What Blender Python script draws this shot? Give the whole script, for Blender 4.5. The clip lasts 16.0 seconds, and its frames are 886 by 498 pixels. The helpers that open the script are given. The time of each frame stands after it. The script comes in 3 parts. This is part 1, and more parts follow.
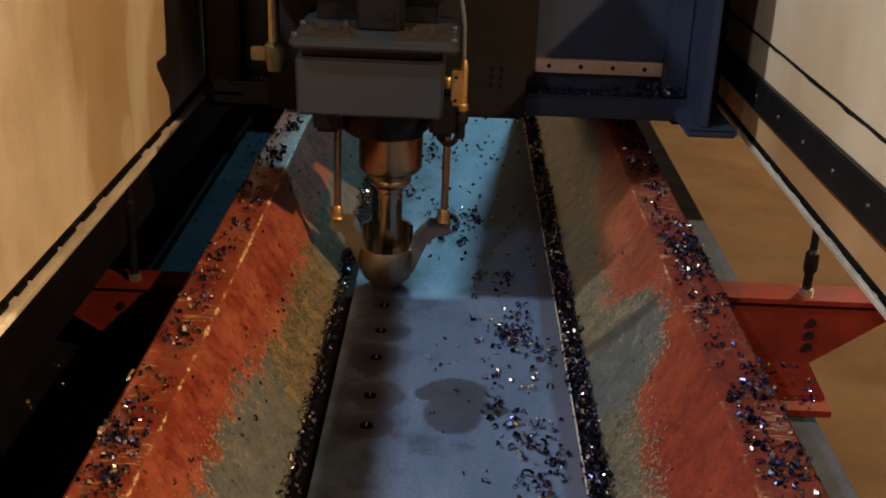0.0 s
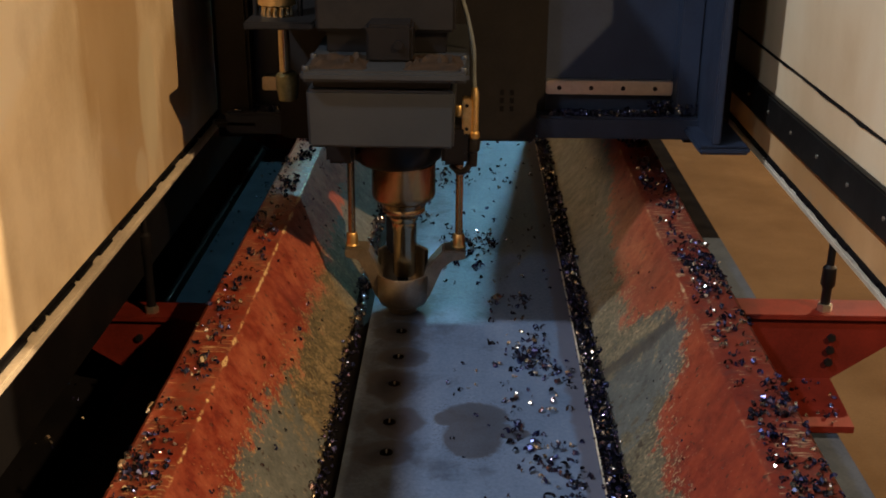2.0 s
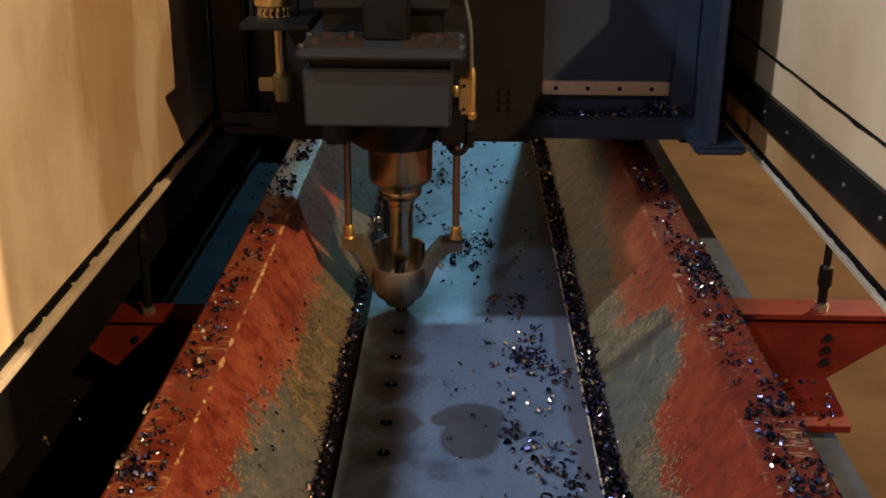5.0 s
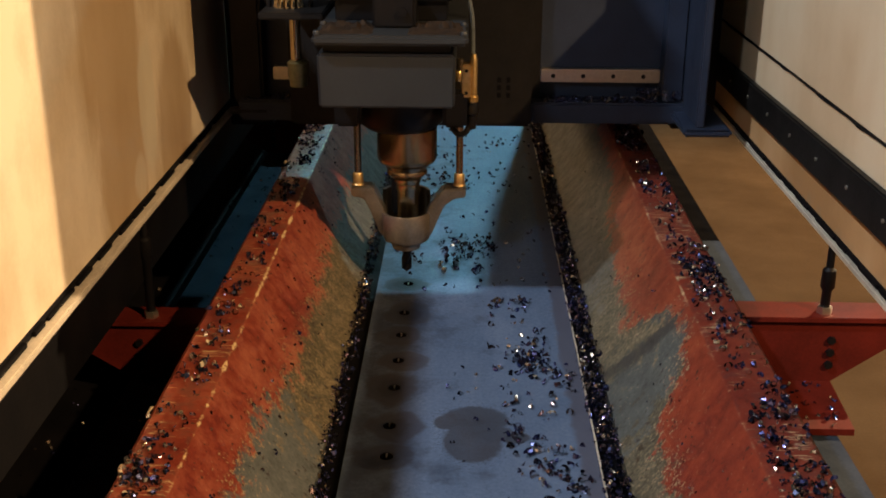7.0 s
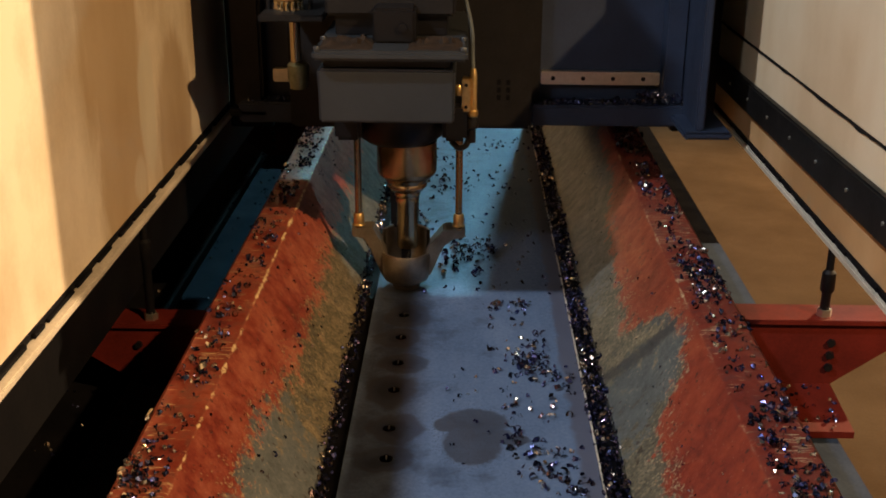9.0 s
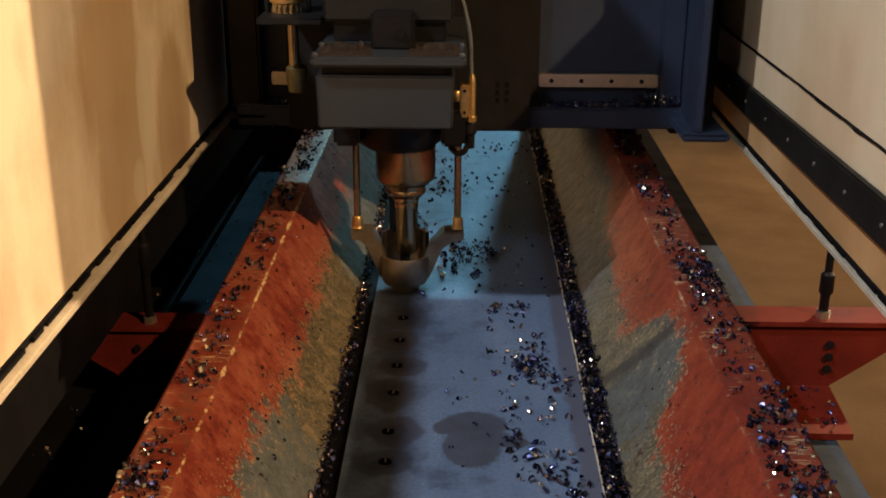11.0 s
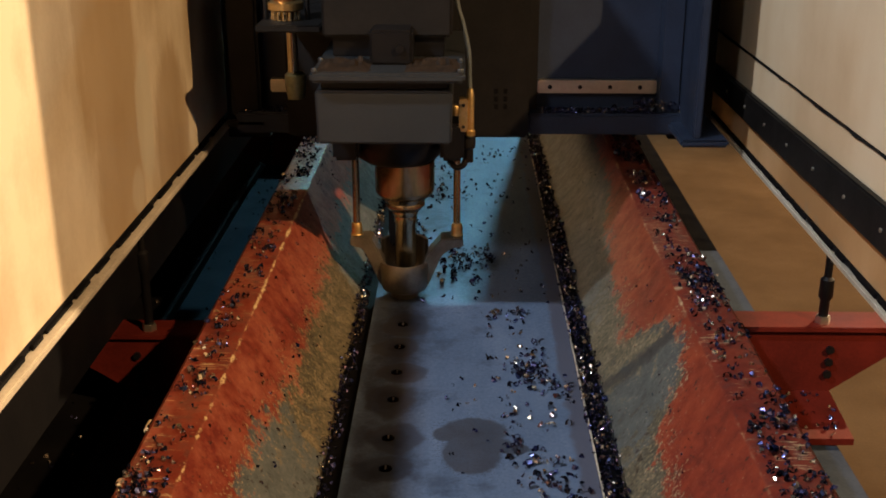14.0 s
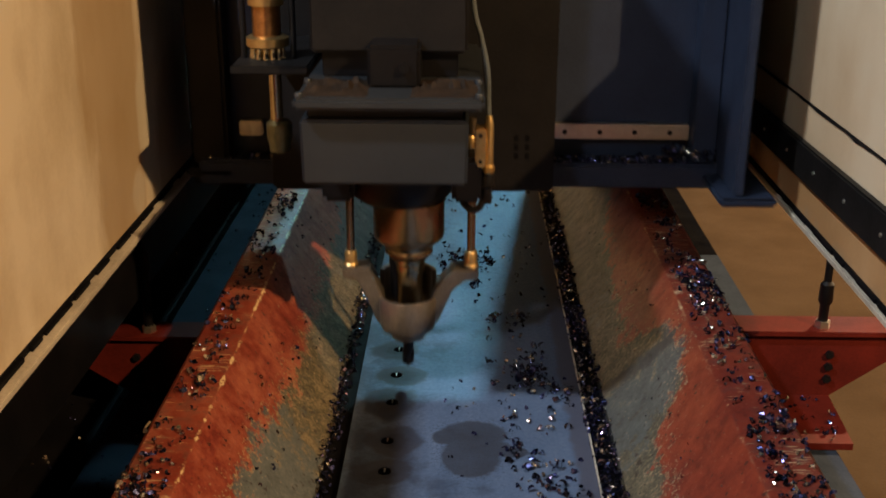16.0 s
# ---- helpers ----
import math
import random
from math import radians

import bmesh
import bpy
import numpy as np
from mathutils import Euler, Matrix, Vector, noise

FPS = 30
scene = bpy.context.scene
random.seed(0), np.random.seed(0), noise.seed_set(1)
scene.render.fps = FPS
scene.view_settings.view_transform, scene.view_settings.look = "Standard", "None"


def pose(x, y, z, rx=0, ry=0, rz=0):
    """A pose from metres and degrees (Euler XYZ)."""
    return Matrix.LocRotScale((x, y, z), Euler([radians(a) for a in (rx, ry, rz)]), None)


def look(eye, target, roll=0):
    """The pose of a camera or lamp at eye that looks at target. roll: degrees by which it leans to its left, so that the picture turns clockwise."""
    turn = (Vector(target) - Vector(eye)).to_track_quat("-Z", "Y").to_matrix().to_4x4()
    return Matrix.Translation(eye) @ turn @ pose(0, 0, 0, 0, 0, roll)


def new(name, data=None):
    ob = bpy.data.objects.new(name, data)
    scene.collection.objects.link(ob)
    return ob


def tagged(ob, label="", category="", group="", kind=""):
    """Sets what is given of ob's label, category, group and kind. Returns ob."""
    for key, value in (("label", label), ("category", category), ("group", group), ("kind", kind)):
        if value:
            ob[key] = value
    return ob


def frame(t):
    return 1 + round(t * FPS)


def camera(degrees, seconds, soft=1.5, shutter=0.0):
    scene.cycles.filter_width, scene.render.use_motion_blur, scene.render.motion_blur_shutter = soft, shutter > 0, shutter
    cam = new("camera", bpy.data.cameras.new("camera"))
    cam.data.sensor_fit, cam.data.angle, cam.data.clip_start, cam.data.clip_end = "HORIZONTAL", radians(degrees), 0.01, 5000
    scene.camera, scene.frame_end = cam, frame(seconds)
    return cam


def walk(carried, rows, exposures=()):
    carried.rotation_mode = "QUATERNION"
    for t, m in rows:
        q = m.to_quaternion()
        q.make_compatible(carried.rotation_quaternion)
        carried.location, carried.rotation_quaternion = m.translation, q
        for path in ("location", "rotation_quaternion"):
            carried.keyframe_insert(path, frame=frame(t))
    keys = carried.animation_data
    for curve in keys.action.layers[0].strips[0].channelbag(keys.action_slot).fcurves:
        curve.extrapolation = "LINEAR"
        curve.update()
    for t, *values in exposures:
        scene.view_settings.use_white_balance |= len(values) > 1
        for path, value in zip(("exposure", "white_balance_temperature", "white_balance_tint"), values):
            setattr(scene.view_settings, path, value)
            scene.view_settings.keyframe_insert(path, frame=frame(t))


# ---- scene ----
cam = camera(42.8, 16.0, soft=1.8, shutter=0.4)
EYE = (0.0, 0.0, 1.0805)
# seconds, pitch below the horizon, yaw, roll
CAMERA_ROWS = [
    (0, 22.055, 0.246, 2.332), (0.5, 21.079, 0.835, 1.442), (1, 20.975, 1.297, 0.030), (1.5, 20.875, 1.199, 0.484),
    (2, 20.831, 1.104, 0.497), (2.5, 20.787, 1.012, 0.497), (3, 20.945, 0.945, 0.557), (3.5, 20.923, 0.965, 0.465),
    (4, 20.913, 0.949, 0.498), (6.5, 20.638, 0.991, 0.341), (7, 20.637, 1.082, 0.308), (7.5, 20.589, 1.031, 0.341),
    (8, 20.561, 1.007, 0.439), (8.5, 20.523, 1.113, 0.336), (9, 20.521, 1.070, 0.358), (11.5, 20.311, 0.970, 0.224),
    (12, 20.228, 0.917, 0.176), (12.5, 20.165, 0.765, 0.222), (13, 20.111, 0.823, 0.080), (13.5, 20.052, 0.888, 0.000),
    (14, 20.058, 0.975, 0.056), (14.5, 20.059, 0.907, 0.094), (15, 20.018, 0.924, 0.310), (15.5, 19.923, 0.918, 0.361),
    (16, 19.911, 0.977, 0.314),
]


def aim(pitch, yaw, roll):
    """The camera's pose: looking along +y, tipped down, turned left by yaw and leaning."""
    p, y = radians(pitch), radians(yaw)
    ahead = Vector((-math.sin(y) * math.cos(p), math.cos(y) * math.cos(p), -math.sin(p)))
    return look(EYE, Vector(EYE) + ahead, roll)


walk(cam, [(t, aim(p, y, r)) for t, p, y, r in CAMERA_ROWS])

# ---- world and lamps ----
world = bpy.data.worlds.new("hall_dusk")
scene.world = world
world.use_nodes = True
world.node_tree.nodes["Background"].inputs[0].default_value = (0.32, 0.5, 1.0, 1)
world.node_tree.nodes["Background"].inputs[1].default_value = 0.027
scene.view_settings.exposure = 0.0


def hall_lamp(name, place, target, power, colour, radius, cone):
    data = bpy.data.lights.new(name, "SPOT")
    data.energy, data.color, data.shadow_soft_size = power, colour, radius
    data.spot_size, data.spot_blend = radians(cone), 0.4
    ob = new(name, data)
    ob.matrix_world = look(place, target)
    return ob


# cool lamp beyond the gantry, warm sodium lamps behind and to the side, pale lamp over the opposite side
hall_lamp("cool_hall_lamp", (1.02, 9.8, 4.74), (-0.1, 2.8, 0), 860, (0.38, 0.86, 0.98), 0.15, 60)
hall_lamp("warm_hall_lamp", (5.9, -3.9, 6.5), (-0.5, 2.2, 0.4), 4600, (1.0, 0.63, 0.31), 0.08, 70)
hall_lamp("warm_hall_lamp", (5.9, 6.7, 4.45), (-0.5, 1.8, 0.4), 6100, (1.0, 0.69, 0.39), 0.05, 70)
# weak frontal fill, added to lift the dark bridge panel
hall_lamp("pale_light", (-3.7, -5.5, 5.9), (0.2, 2.2, 0), 650, (0.86, 0.92, 1.0), 0.16, 70)
hall_lamp("pale_light", (-3.7, -0.6, 5.9), (0.2, 2.2, 0), 1450, (0.86, 0.92, 1.0), 0.16, 70)


# ---- materials ----
def material(name):
    m = bpy.data.materials.new(name)
    m.use_nodes = True
    nt = m.node_tree
    return m, nt, nt.nodes["Principled BSDF"]


def link(nt, a, b):
    nt.links.new(a, b)


def noise_node(nt, scale, detail=6, rough=0.6, stretch=None):
    tc = nt.nodes.new("ShaderNodeTexCoord")
    src = tc.outputs["Object"]
    if stretch:
        mp = nt.nodes.new("ShaderNodeMapping")
        mp.inputs["Scale"].default_value = stretch
        link(nt, src, mp.inputs["Vector"])
        src = mp.outputs["Vector"]
    n = nt.nodes.new("ShaderNodeTexNoise")
    n.inputs["Scale"].default_value, n.inputs["Detail"].default_value, n.inputs["Roughness"].default_value = scale, detail, rough
    link(nt, src, n.inputs["Vector"])
    return n.outputs["Fac"]


def ramp(nt, fac, stops):
    r = nt.nodes.new("ShaderNodeValToRGB")
    e = r.color_ramp.elements
    while len(e) < len(stops):
        e.new(0.5)
    for i, (at, c) in enumerate(stops):
        e[i].position = at
        e[i].color = (c, c, c, 1) if isinstance(c, (int, float)) else (*c, 1)
    link(nt, fac, r.inputs["Fac"])
    return r.outputs["Color"]


def mix(nt, fac, a, b):
    n = nt.nodes.new("ShaderNodeMix")
    n.data_type = "RGBA"
    for sock, v in ((n.inputs[0], fac), (n.inputs[6], a), (n.inputs[7], b)):
        if isinstance(v, (int, float)):
            sock.default_value = v
        elif isinstance(v, tuple):
            sock.default_value = (*v, 1)
        else:
            link(nt, v, sock)
    return n.outputs[2]


def maths(nt, op, a, b=0.0, clamp=False):
    n = nt.nodes.new("ShaderNodeMath")
    n.operation, n.use_clamp = op, clamp
    for sock, v in zip(n.inputs, (a, b)):
        if isinstance(v, (int, float)):
            sock.default_value = v
        else:
            link(nt, v, sock)
    return n.outputs[0]


def span(nt, v, lo, hi):
    """0 below lo, 1 above hi."""
    n = nt.nodes.new("ShaderNodeMapRange")
    n.interpolation_type = "SMOOTHSTEP"
    n.inputs[1].default_value, n.inputs[2].default_value = lo, hi
    link(nt, v, n.inputs[0])
    return n.outputs[0]


def xyz(nt):
    tc, sp = nt.nodes.new("ShaderNodeTexCoord"), nt.nodes.new("ShaderNodeSeparateXYZ")
    link(nt, tc.outputs["Object"], sp.inputs[0])
    return sp.outputs


def bump(nt, bsdf, height, strength, distance=0.002):
    b = nt.nodes.new("ShaderNodeBump")
    b.inputs["Strength"].default_value, b.inputs["Distance"].default_value = strength, distance
    link(nt, height, b.inputs["Height"])
    link(nt, b.outputs["Normal"], bsdf.inputs["Normal"])


def plain(name, dark, light, rough=0.5, metal=0.0, scale=14, grain=160, relief=0.25, stretch=None, rough_to=None, gloss=0.5):
    """A surface that varies between two colours at a coarse and a fine scale."""
    m, nt, b = material(name)
    big, fine = noise_node(nt, scale, 6, 0.62, stretch), noise_node(nt, grain, 3)
    both = maths(nt, "ADD", maths(nt, "MULTIPLY", big, 0.72), maths(nt, "MULTIPLY", fine, 0.28))
    link(nt, ramp(nt, both, ((0.34, dark), (0.66, light))), b.inputs["Base Color"])
    b.inputs["Metallic"].default_value = metal
    b.inputs["Specular IOR Level"].default_value = gloss
    link(nt, ramp(nt, both, ((0.3, rough), (0.7, rough_to if rough_to else rough * 0.75))), b.inputs["Roughness"])
    bump(nt, b, both, relief)
    return m


HOLES = ((-0.135, 1.794), (-0.137, 1.905), (-0.137, 2.062), (-0.136, 2.187), (-0.137, 2.316), (-0.136, 2.44), (-0.136, 2.62))


def steel_plate_material():
    """Mill-scaled plate with oil rings round the holes, a coolant spill and a rubbed margin."""
    m, nt, b = material("blue_mill_scale_steel")
    x, y, z = xyz(nt)
    wob = maths(nt, "SUBTRACT", noise_node(nt, 16, 5), 0.5)
    fine, speck = noise_node(nt, 120, 4), noise_node(nt, 230, 2, 0.5)
    cloud, scale1 = noise_node(nt, 9, 7, 0.7), noise_node(nt, 7, 6, 0.65, (1, 0.35, 1))
    base = ramp(nt, maths(nt, "ADD", maths(nt, "MULTIPLY", scale1, 0.7), maths(nt, "MULTIPLY", fine, 0.3)),
                ((0.32, (0.09, 0.14, 0.235)), (0.55, (0.145, 0.205, 0.32)), (0.72, (0.225, 0.29, 0.41))))

    def blot(cx, cy, rx, ry):
        dx = maths(nt, "POWER", maths(nt, "ABSOLUTE", maths(nt, "DIVIDE", maths(nt, "SUBTRACT", x, cx), rx)), 2)
        dy = maths(nt, "POWER", maths(nt, "ABSOLUTE", maths(nt, "DIVIDE", maths(nt, "SUBTRACT", y, cy), ry)), 2)
        return maths(nt, "SQRT", maths(nt, "ADD", dx, dy))
    near = None
    for i, (hx, hy) in enumerate(HOLES):
        d = blot(hx - 0.006 + 0.016 * (i % 2), hy - 0.004, 0.058, 0.048 + 0.012 * (i % 3))
        near = d if near is None else maths(nt, "MINIMUM", near, d)
    edge = maths(nt, "ADD", near, maths(nt, "MULTIPLY", wob, 1.1))
    rings = maths(nt, "SUBTRACT", 1.0, span(nt, edge, 0.8, 1.05))
    inner = maths(nt, "SUBTRACT", 1.0, span(nt, edge, 0.35, 0.6))
    spill = None
    for cx, cy, rx, ry in ((0.024, 1.932, 0.067, 0.054), (0.021, 1.846, 0.056, 0.073), (-0.02, 1.922, 0.034, 0.03), (0.099, 1.868, 0.033, 0.021), (0.07, 1.88, 0.032, 0.028)):
        d = blot(cx, cy, rx, ry)
        spill = d if spill is None else maths(nt, "MINIMUM", spill, d)
    rim = maths(nt, "ADD", spill, maths(nt, "ADD", maths(nt, "MULTIPLY", wob, 0.35), maths(nt, "MULTIPLY", maths(nt, "SUBTRACT", noise_node(nt, 60, 4, 0.6), 0.5), 0.2)))
    pool = maths(nt, "SUBTRACT", 1.0, span(nt, rim, 0.88, 1.08))
    halo = maths(nt, "SUBTRACT", 1.0, span(nt, rim, 1.0, 1.7))
    grime = maths(nt, "MULTIPLY", span(nt, maths(nt, "ADD", speck, maths(nt, "MULTIPLY", halo, 0.05)), 0.6, 0.7), maths(nt, "ADD", 0.25, maths(nt, "MULTIPLY", halo, 0.3)))
    patchy = span(nt, maths(nt, "SUBTRACT", cloud, maths(nt, "MULTIPLY", x, 0.55)), 0.5, 0.68)
    c = mix(nt, maths(nt, "MULTIPLY", patchy, 0.6), base, (0.045, 0.062, 0.10))
    c = mix(nt, grime, c, (0.03, 0.034, 0.045))
    c = mix(nt, maths(nt, "MULTIPLY", rings, 0.75), c, (0.03, 0.036, 0.055))
    c = mix(nt, maths(nt, "MULTIPLY", inner, 0.5), c, (0.014, 0.017, 0.026))
    c = mix(nt, maths(nt, "MULTIPLY", pool, maths(nt, "ADD", 0.62, maths(nt, "MULTIPLY", cloud, 0.4))), c, (0.04, 0.042, 0.052))
    rub = span(nt, maths(nt, "ADD", x, maths(nt, "MULTIPLY", wob, 0.035)), 0.208, 0.222)
    c = mix(nt, maths(nt, "MULTIPLY", rub, 0.75), c, (0.075, 0.068, 0.085))
    link(nt, c, b.inputs["Base Color"])
    oily = maths(nt, "MAXIMUM", maths(nt, "MAXIMUM", pool, rings), rub)
    link(nt, maths(nt, "MULTIPLY", maths(nt, "SUBTRACT", 1.0, oily), 0.25), b.inputs["Metallic"])
    b.inputs["Specular IOR Level"].default_value = 0.3
    link(nt, mix(nt, oily, ramp(nt, fine, ((0.3, 0.62), (0.7, 0.46))), (0.3, 0.3, 0.3)), b.inputs["Roughness"])
    bump(nt, b, maths(nt, "ADD", scale1, maths(nt, "MULTIPLY", fine, 0.5)), 0.16)
    return m


def worn_red_material(name, side):
    """Red primer, rubbed to ochre flecks and grey steel low on the inner slope and bright along the ridge."""
    m, nt, b = material(name)
    x, y, z = xyz(nt)
    big, mid = noise_node(nt, 5, 6, 0.65), noise_node(nt, 24, 7, 0.72)
    fine, speck = noise_node(nt, 125, 4, 0.65), noise_node(nt, 210, 3, 0.55)
    grit = maths(nt, "ADD", maths(nt, "MULTIPLY", fine, 0.6), maths(nt, "MULTIPLY", speck, 0.4))
    red = ramp(nt, maths(nt, "ADD", maths(nt, "MULTIPLY", big, 0.45), maths(nt, "MULTIPLY", mid, 0.55)),
               ((0.32, (0.075, 0.012, 0.009)), (0.46, (0.175, 0.026, 0.014)), (0.58, (0.245, 0.044, 0.02)), (0.72, (0.34, 0.095, 0.046))))
    if side < 0:
        red = mix(nt, maths(nt, "MULTIPLY", span(nt, maths(nt, "ADD", maths(nt, "MULTIPLY", big, 0.5), maths(nt, "MULTIPLY", mid, 0.5)), 0.42, 0.62), 0.3), red, (0.45, 0.19, 0.12))
    grey = ramp(nt, maths(nt, "ADD", maths(nt, "MULTIPLY", mid, 0.6), maths(nt, "MULTIPLY", fine, 0.4)), ((0.34, (0.06, 0.072, 0.076)), (0.66, (0.165, 0.185, 0.185))) if side < 0 else ((0.34, (0.042, 0.05, 0.05)), (0.66, (0.115, 0.128, 0.122))))
    ochre = ramp(nt, speck, ((0.36, (0.20, 0.14, 0.072)), (0.64, (0.37, 0.295, 0.175))))
    olive = ramp(nt, maths(nt, "ADD", maths(nt, "MULTIPLY", fine, 0.6), maths(nt, "MULTIPLY", mid, 0.4)), ((0.36, (0.048, 0.042, 0.027)), (0.5, (0.11, 0.094, 0.058)), (0.64, (0.21, 0.18, 0.11))))
    along = nt.nodes.new("ShaderNodeMapRange")
    along.inputs[1].default_value, along.inputs[2].default_value = 1.2, 3.7
    link(nt, y, along.inputs[0])
    if side < 0:
        stops = ((0.0, 0.118), (0.14, 0.118), (0.21, 0.12), (0.26, 0.10), (0.35, 0.085), (0.48, 0.09), (0.7, 0.105), (1.0, 0.11))
    else:
        # past y 2.8 the bare band widens, partly to hold the gantry's shade
        stops = ((0.0, 0.055), (0.14, 0.06), (0.24, 0.075), (0.27, 0.14), (0.31, 0.18), (0.365, 0.165), (0.40, 0.08), (0.52, 0.09), (0.64, 0.115), (0.73, 0.165), (1.0, 0.18))
    limit = ramp(nt, along.outputs[0], stops)
    jag = maths(nt, "ADD", maths(nt, "MULTIPLY", maths(nt, "SUBTRACT", mid, 0.5), 0.19), maths(nt, "MULTIPLY", maths(nt, "SUBTRACT", fine, 0.5), 0.035))
    over = maths(nt, "ADD", maths(nt, "SUBTRACT", z, limit), jag)
    bare = maths(nt, "SUBTRACT", 1.0, span(nt, over, -0.016, 0.002))
    close = maths(nt, "SUBTRACT", 1.0, span(nt, maths(nt, "ABSOLUTE", over), 0.004, 0.042))
    fleck = span(nt, maths(nt, "ADD", grit, maths(nt, "MULTIPLY", close, 0.09)), 0.6, 0.68)
    ragged = maths(nt, "MULTIPLY", maths(nt, "SUBTRACT", mid, 0.5), 0.9)
    if side < 0:
        warm = span(nt, maths(nt, "ADD", y, ragged), 1.76, 1.9)
        cold = span(nt, maths(nt, "ADD", y, ragged), 2.62, 2.82)
    else:
        warm = span(nt, maths(nt, "ABSOLUTE", maths(nt, "SUBTRACT", maths(nt, "ADD", y, ragged), 1.96)), 0.09, 0.17)
        warm = maths(nt, "MULTIPLY", warm, 0.85)
        cold = span(nt, maths(nt, "ADD", y, ragged), 2.4, 2.6)
    core = mix(nt, warm, grey, olive)
    core = mix(nt, maths(nt, "MULTIPLY", warm, maths(nt, "MULTIPLY", span(nt, maths(nt, "ADD", maths(nt, "MULTIPLY", grit, 0.55), maths(nt, "MULTIPLY", mid, 0.45)), 0.47, 0.62), 0.6 if side < 0 else 0.35)), core, ochre)
    core = mix(nt, maths(nt, "MULTIPLY", cold, 0.8), core, grey)
    c = mix(nt, bare, red, core)
    c = mix(nt, maths(nt, "MULTIPLY", fleck, maths(nt, "SUBTRACT", 0.85, maths(nt, "MULTIPLY", cold, 0.6))), c, ochre)
    if side > 0:
        # dark brushed smear across the bare patch
        lean = maths(nt, "ADD", maths(nt, "SUBTRACT", y, 2.07), maths(nt, "MULTIPLY", maths(nt, "SUBTRACT", x, 0.38), 0.5))
        smear = maths(nt, "SUBTRACT", 1.0, span(nt, maths(nt, "ADD", maths(nt, "ABSOLUTE", lean), maths(nt, "MULTIPLY", maths(nt, "SUBTRACT", mid, 0.5), 0.06)), 0.012, 0.04))
        c = mix(nt, maths(nt, "MULTIPLY", maths(nt, "MULTIPLY", smear, bare), 0.8), c, (0.035, 0.036, 0.036))
    dots = span(nt, maths(nt, "ADD", noise_node(nt, 75, 2, 0.5), maths(nt, "MULTIPLY", maths(nt, "SUBTRACT", big, 0.5), 0.25)), 0.66, 0.70)
    c = mix(nt, maths(nt, "MULTIPLY", dots, 0.75), c, (0.022, 0.014, 0.012))
    # the rubbed ridge, and scratches across the flat top
    ridge_x = -0.4105 if side < 0 else 0.4445
    off = maths(nt, "ABSOLUTE", maths(nt, "SUBTRACT", x, ridge_x))
    line = maths(nt, "SUBTRACT", 1.0, span(nt, maths(nt, "ADD", off, maths(nt, "MULTIPLY", maths(nt, "SUBTRACT", mid, 0.43), 0.03)), 0.0008, 0.004))
    high = span(nt, z, 0.183, 0.1965)
    whole = span(nt, maths(nt, "ADD", big, maths(nt, "MULTIPLY", mid, 0.5)), 0.5 if side < 0 else 0.66, 0.66 if side < 0 else 0.86)
    c = mix(nt, maths(nt, "MULTIPLY", maths(nt, "MULTIPLY", line, high), maths(nt, "MULTIPLY", span(nt, fine, 0.36, 0.5), whole)), c, (0.66, 0.5, 0.27))
    scuffed = span(nt, noise_node(nt, 8, 4), 0.46, 0.62)
    if side > 0:
        scuffed = maths(nt, "MAXIMUM", scuffed, maths(nt, "SUBTRACT", 1.0, span(nt, maths(nt, "ABSOLUTE", maths(nt, "SUBTRACT", maths(nt, "ADD", y, ragged), 2.52)), 0.1, 0.26)))
    flat = span(nt, z, 0.196, 0.199)
    scr = span(nt, maths(nt, "ADD", noise_node(nt, 140, 4, 0.6, (0.2, 1.3, 1)), maths(nt, "MULTIPLY", scuffed, 0.1)), 0.645, 0.69)
    c = mix(nt, maths(nt, "MULTIPLY", maths(nt, "MULTIPLY", scr, flat), 0.75), c, (0.5, 0.37, 0.21))
    soot = maths(nt, "MULTIPLY", span(nt, mid, 0.48, 0.62), flat)
    c = mix(nt, maths(nt, "MULTIPLY", soot, 0.55), c, (0.045, 0.02, 0.022))
    link(nt, c, b.inputs["Base Color"])
    b.inputs["Specular IOR Level"].default_value = 0.35
    link(nt, ramp(nt, mid, ((0.3, 0.55), (0.7, 0.36))), b.inputs["Roughness"])
    bump(nt, b, maths(nt, "ADD", maths(nt, "MULTIPLY", mid, 0.7), maths(nt, "MULTIPLY", fine, 0.5)), 0.45)
    return m


def chip_material():
    """Hot-tempered swarf: blue, violet, straw and bright curls."""
    m, nt, b = material("tempered_steel_swarf")
    g = nt.nodes.new("ShaderNodeNewGeometry")
    link(nt, ramp(nt, g.outputs["Random Per Island"], ((0.0, (0.02, 0.022, 0.035)), (0.4, (0.04, 0.048, 0.11)), (0.62, (0.10, 0.11, 0.30)), (0.74, (0.15, 0.10, 0.15)), (0.86, (0.28, 0.22, 0.17)), (1.0, (0.75, 0.70, 0.62)))), b.inputs["Base Color"])
    b.inputs["Metallic"].default_value, b.inputs["Roughness"].default_value = 0.92, 0.24
    return m


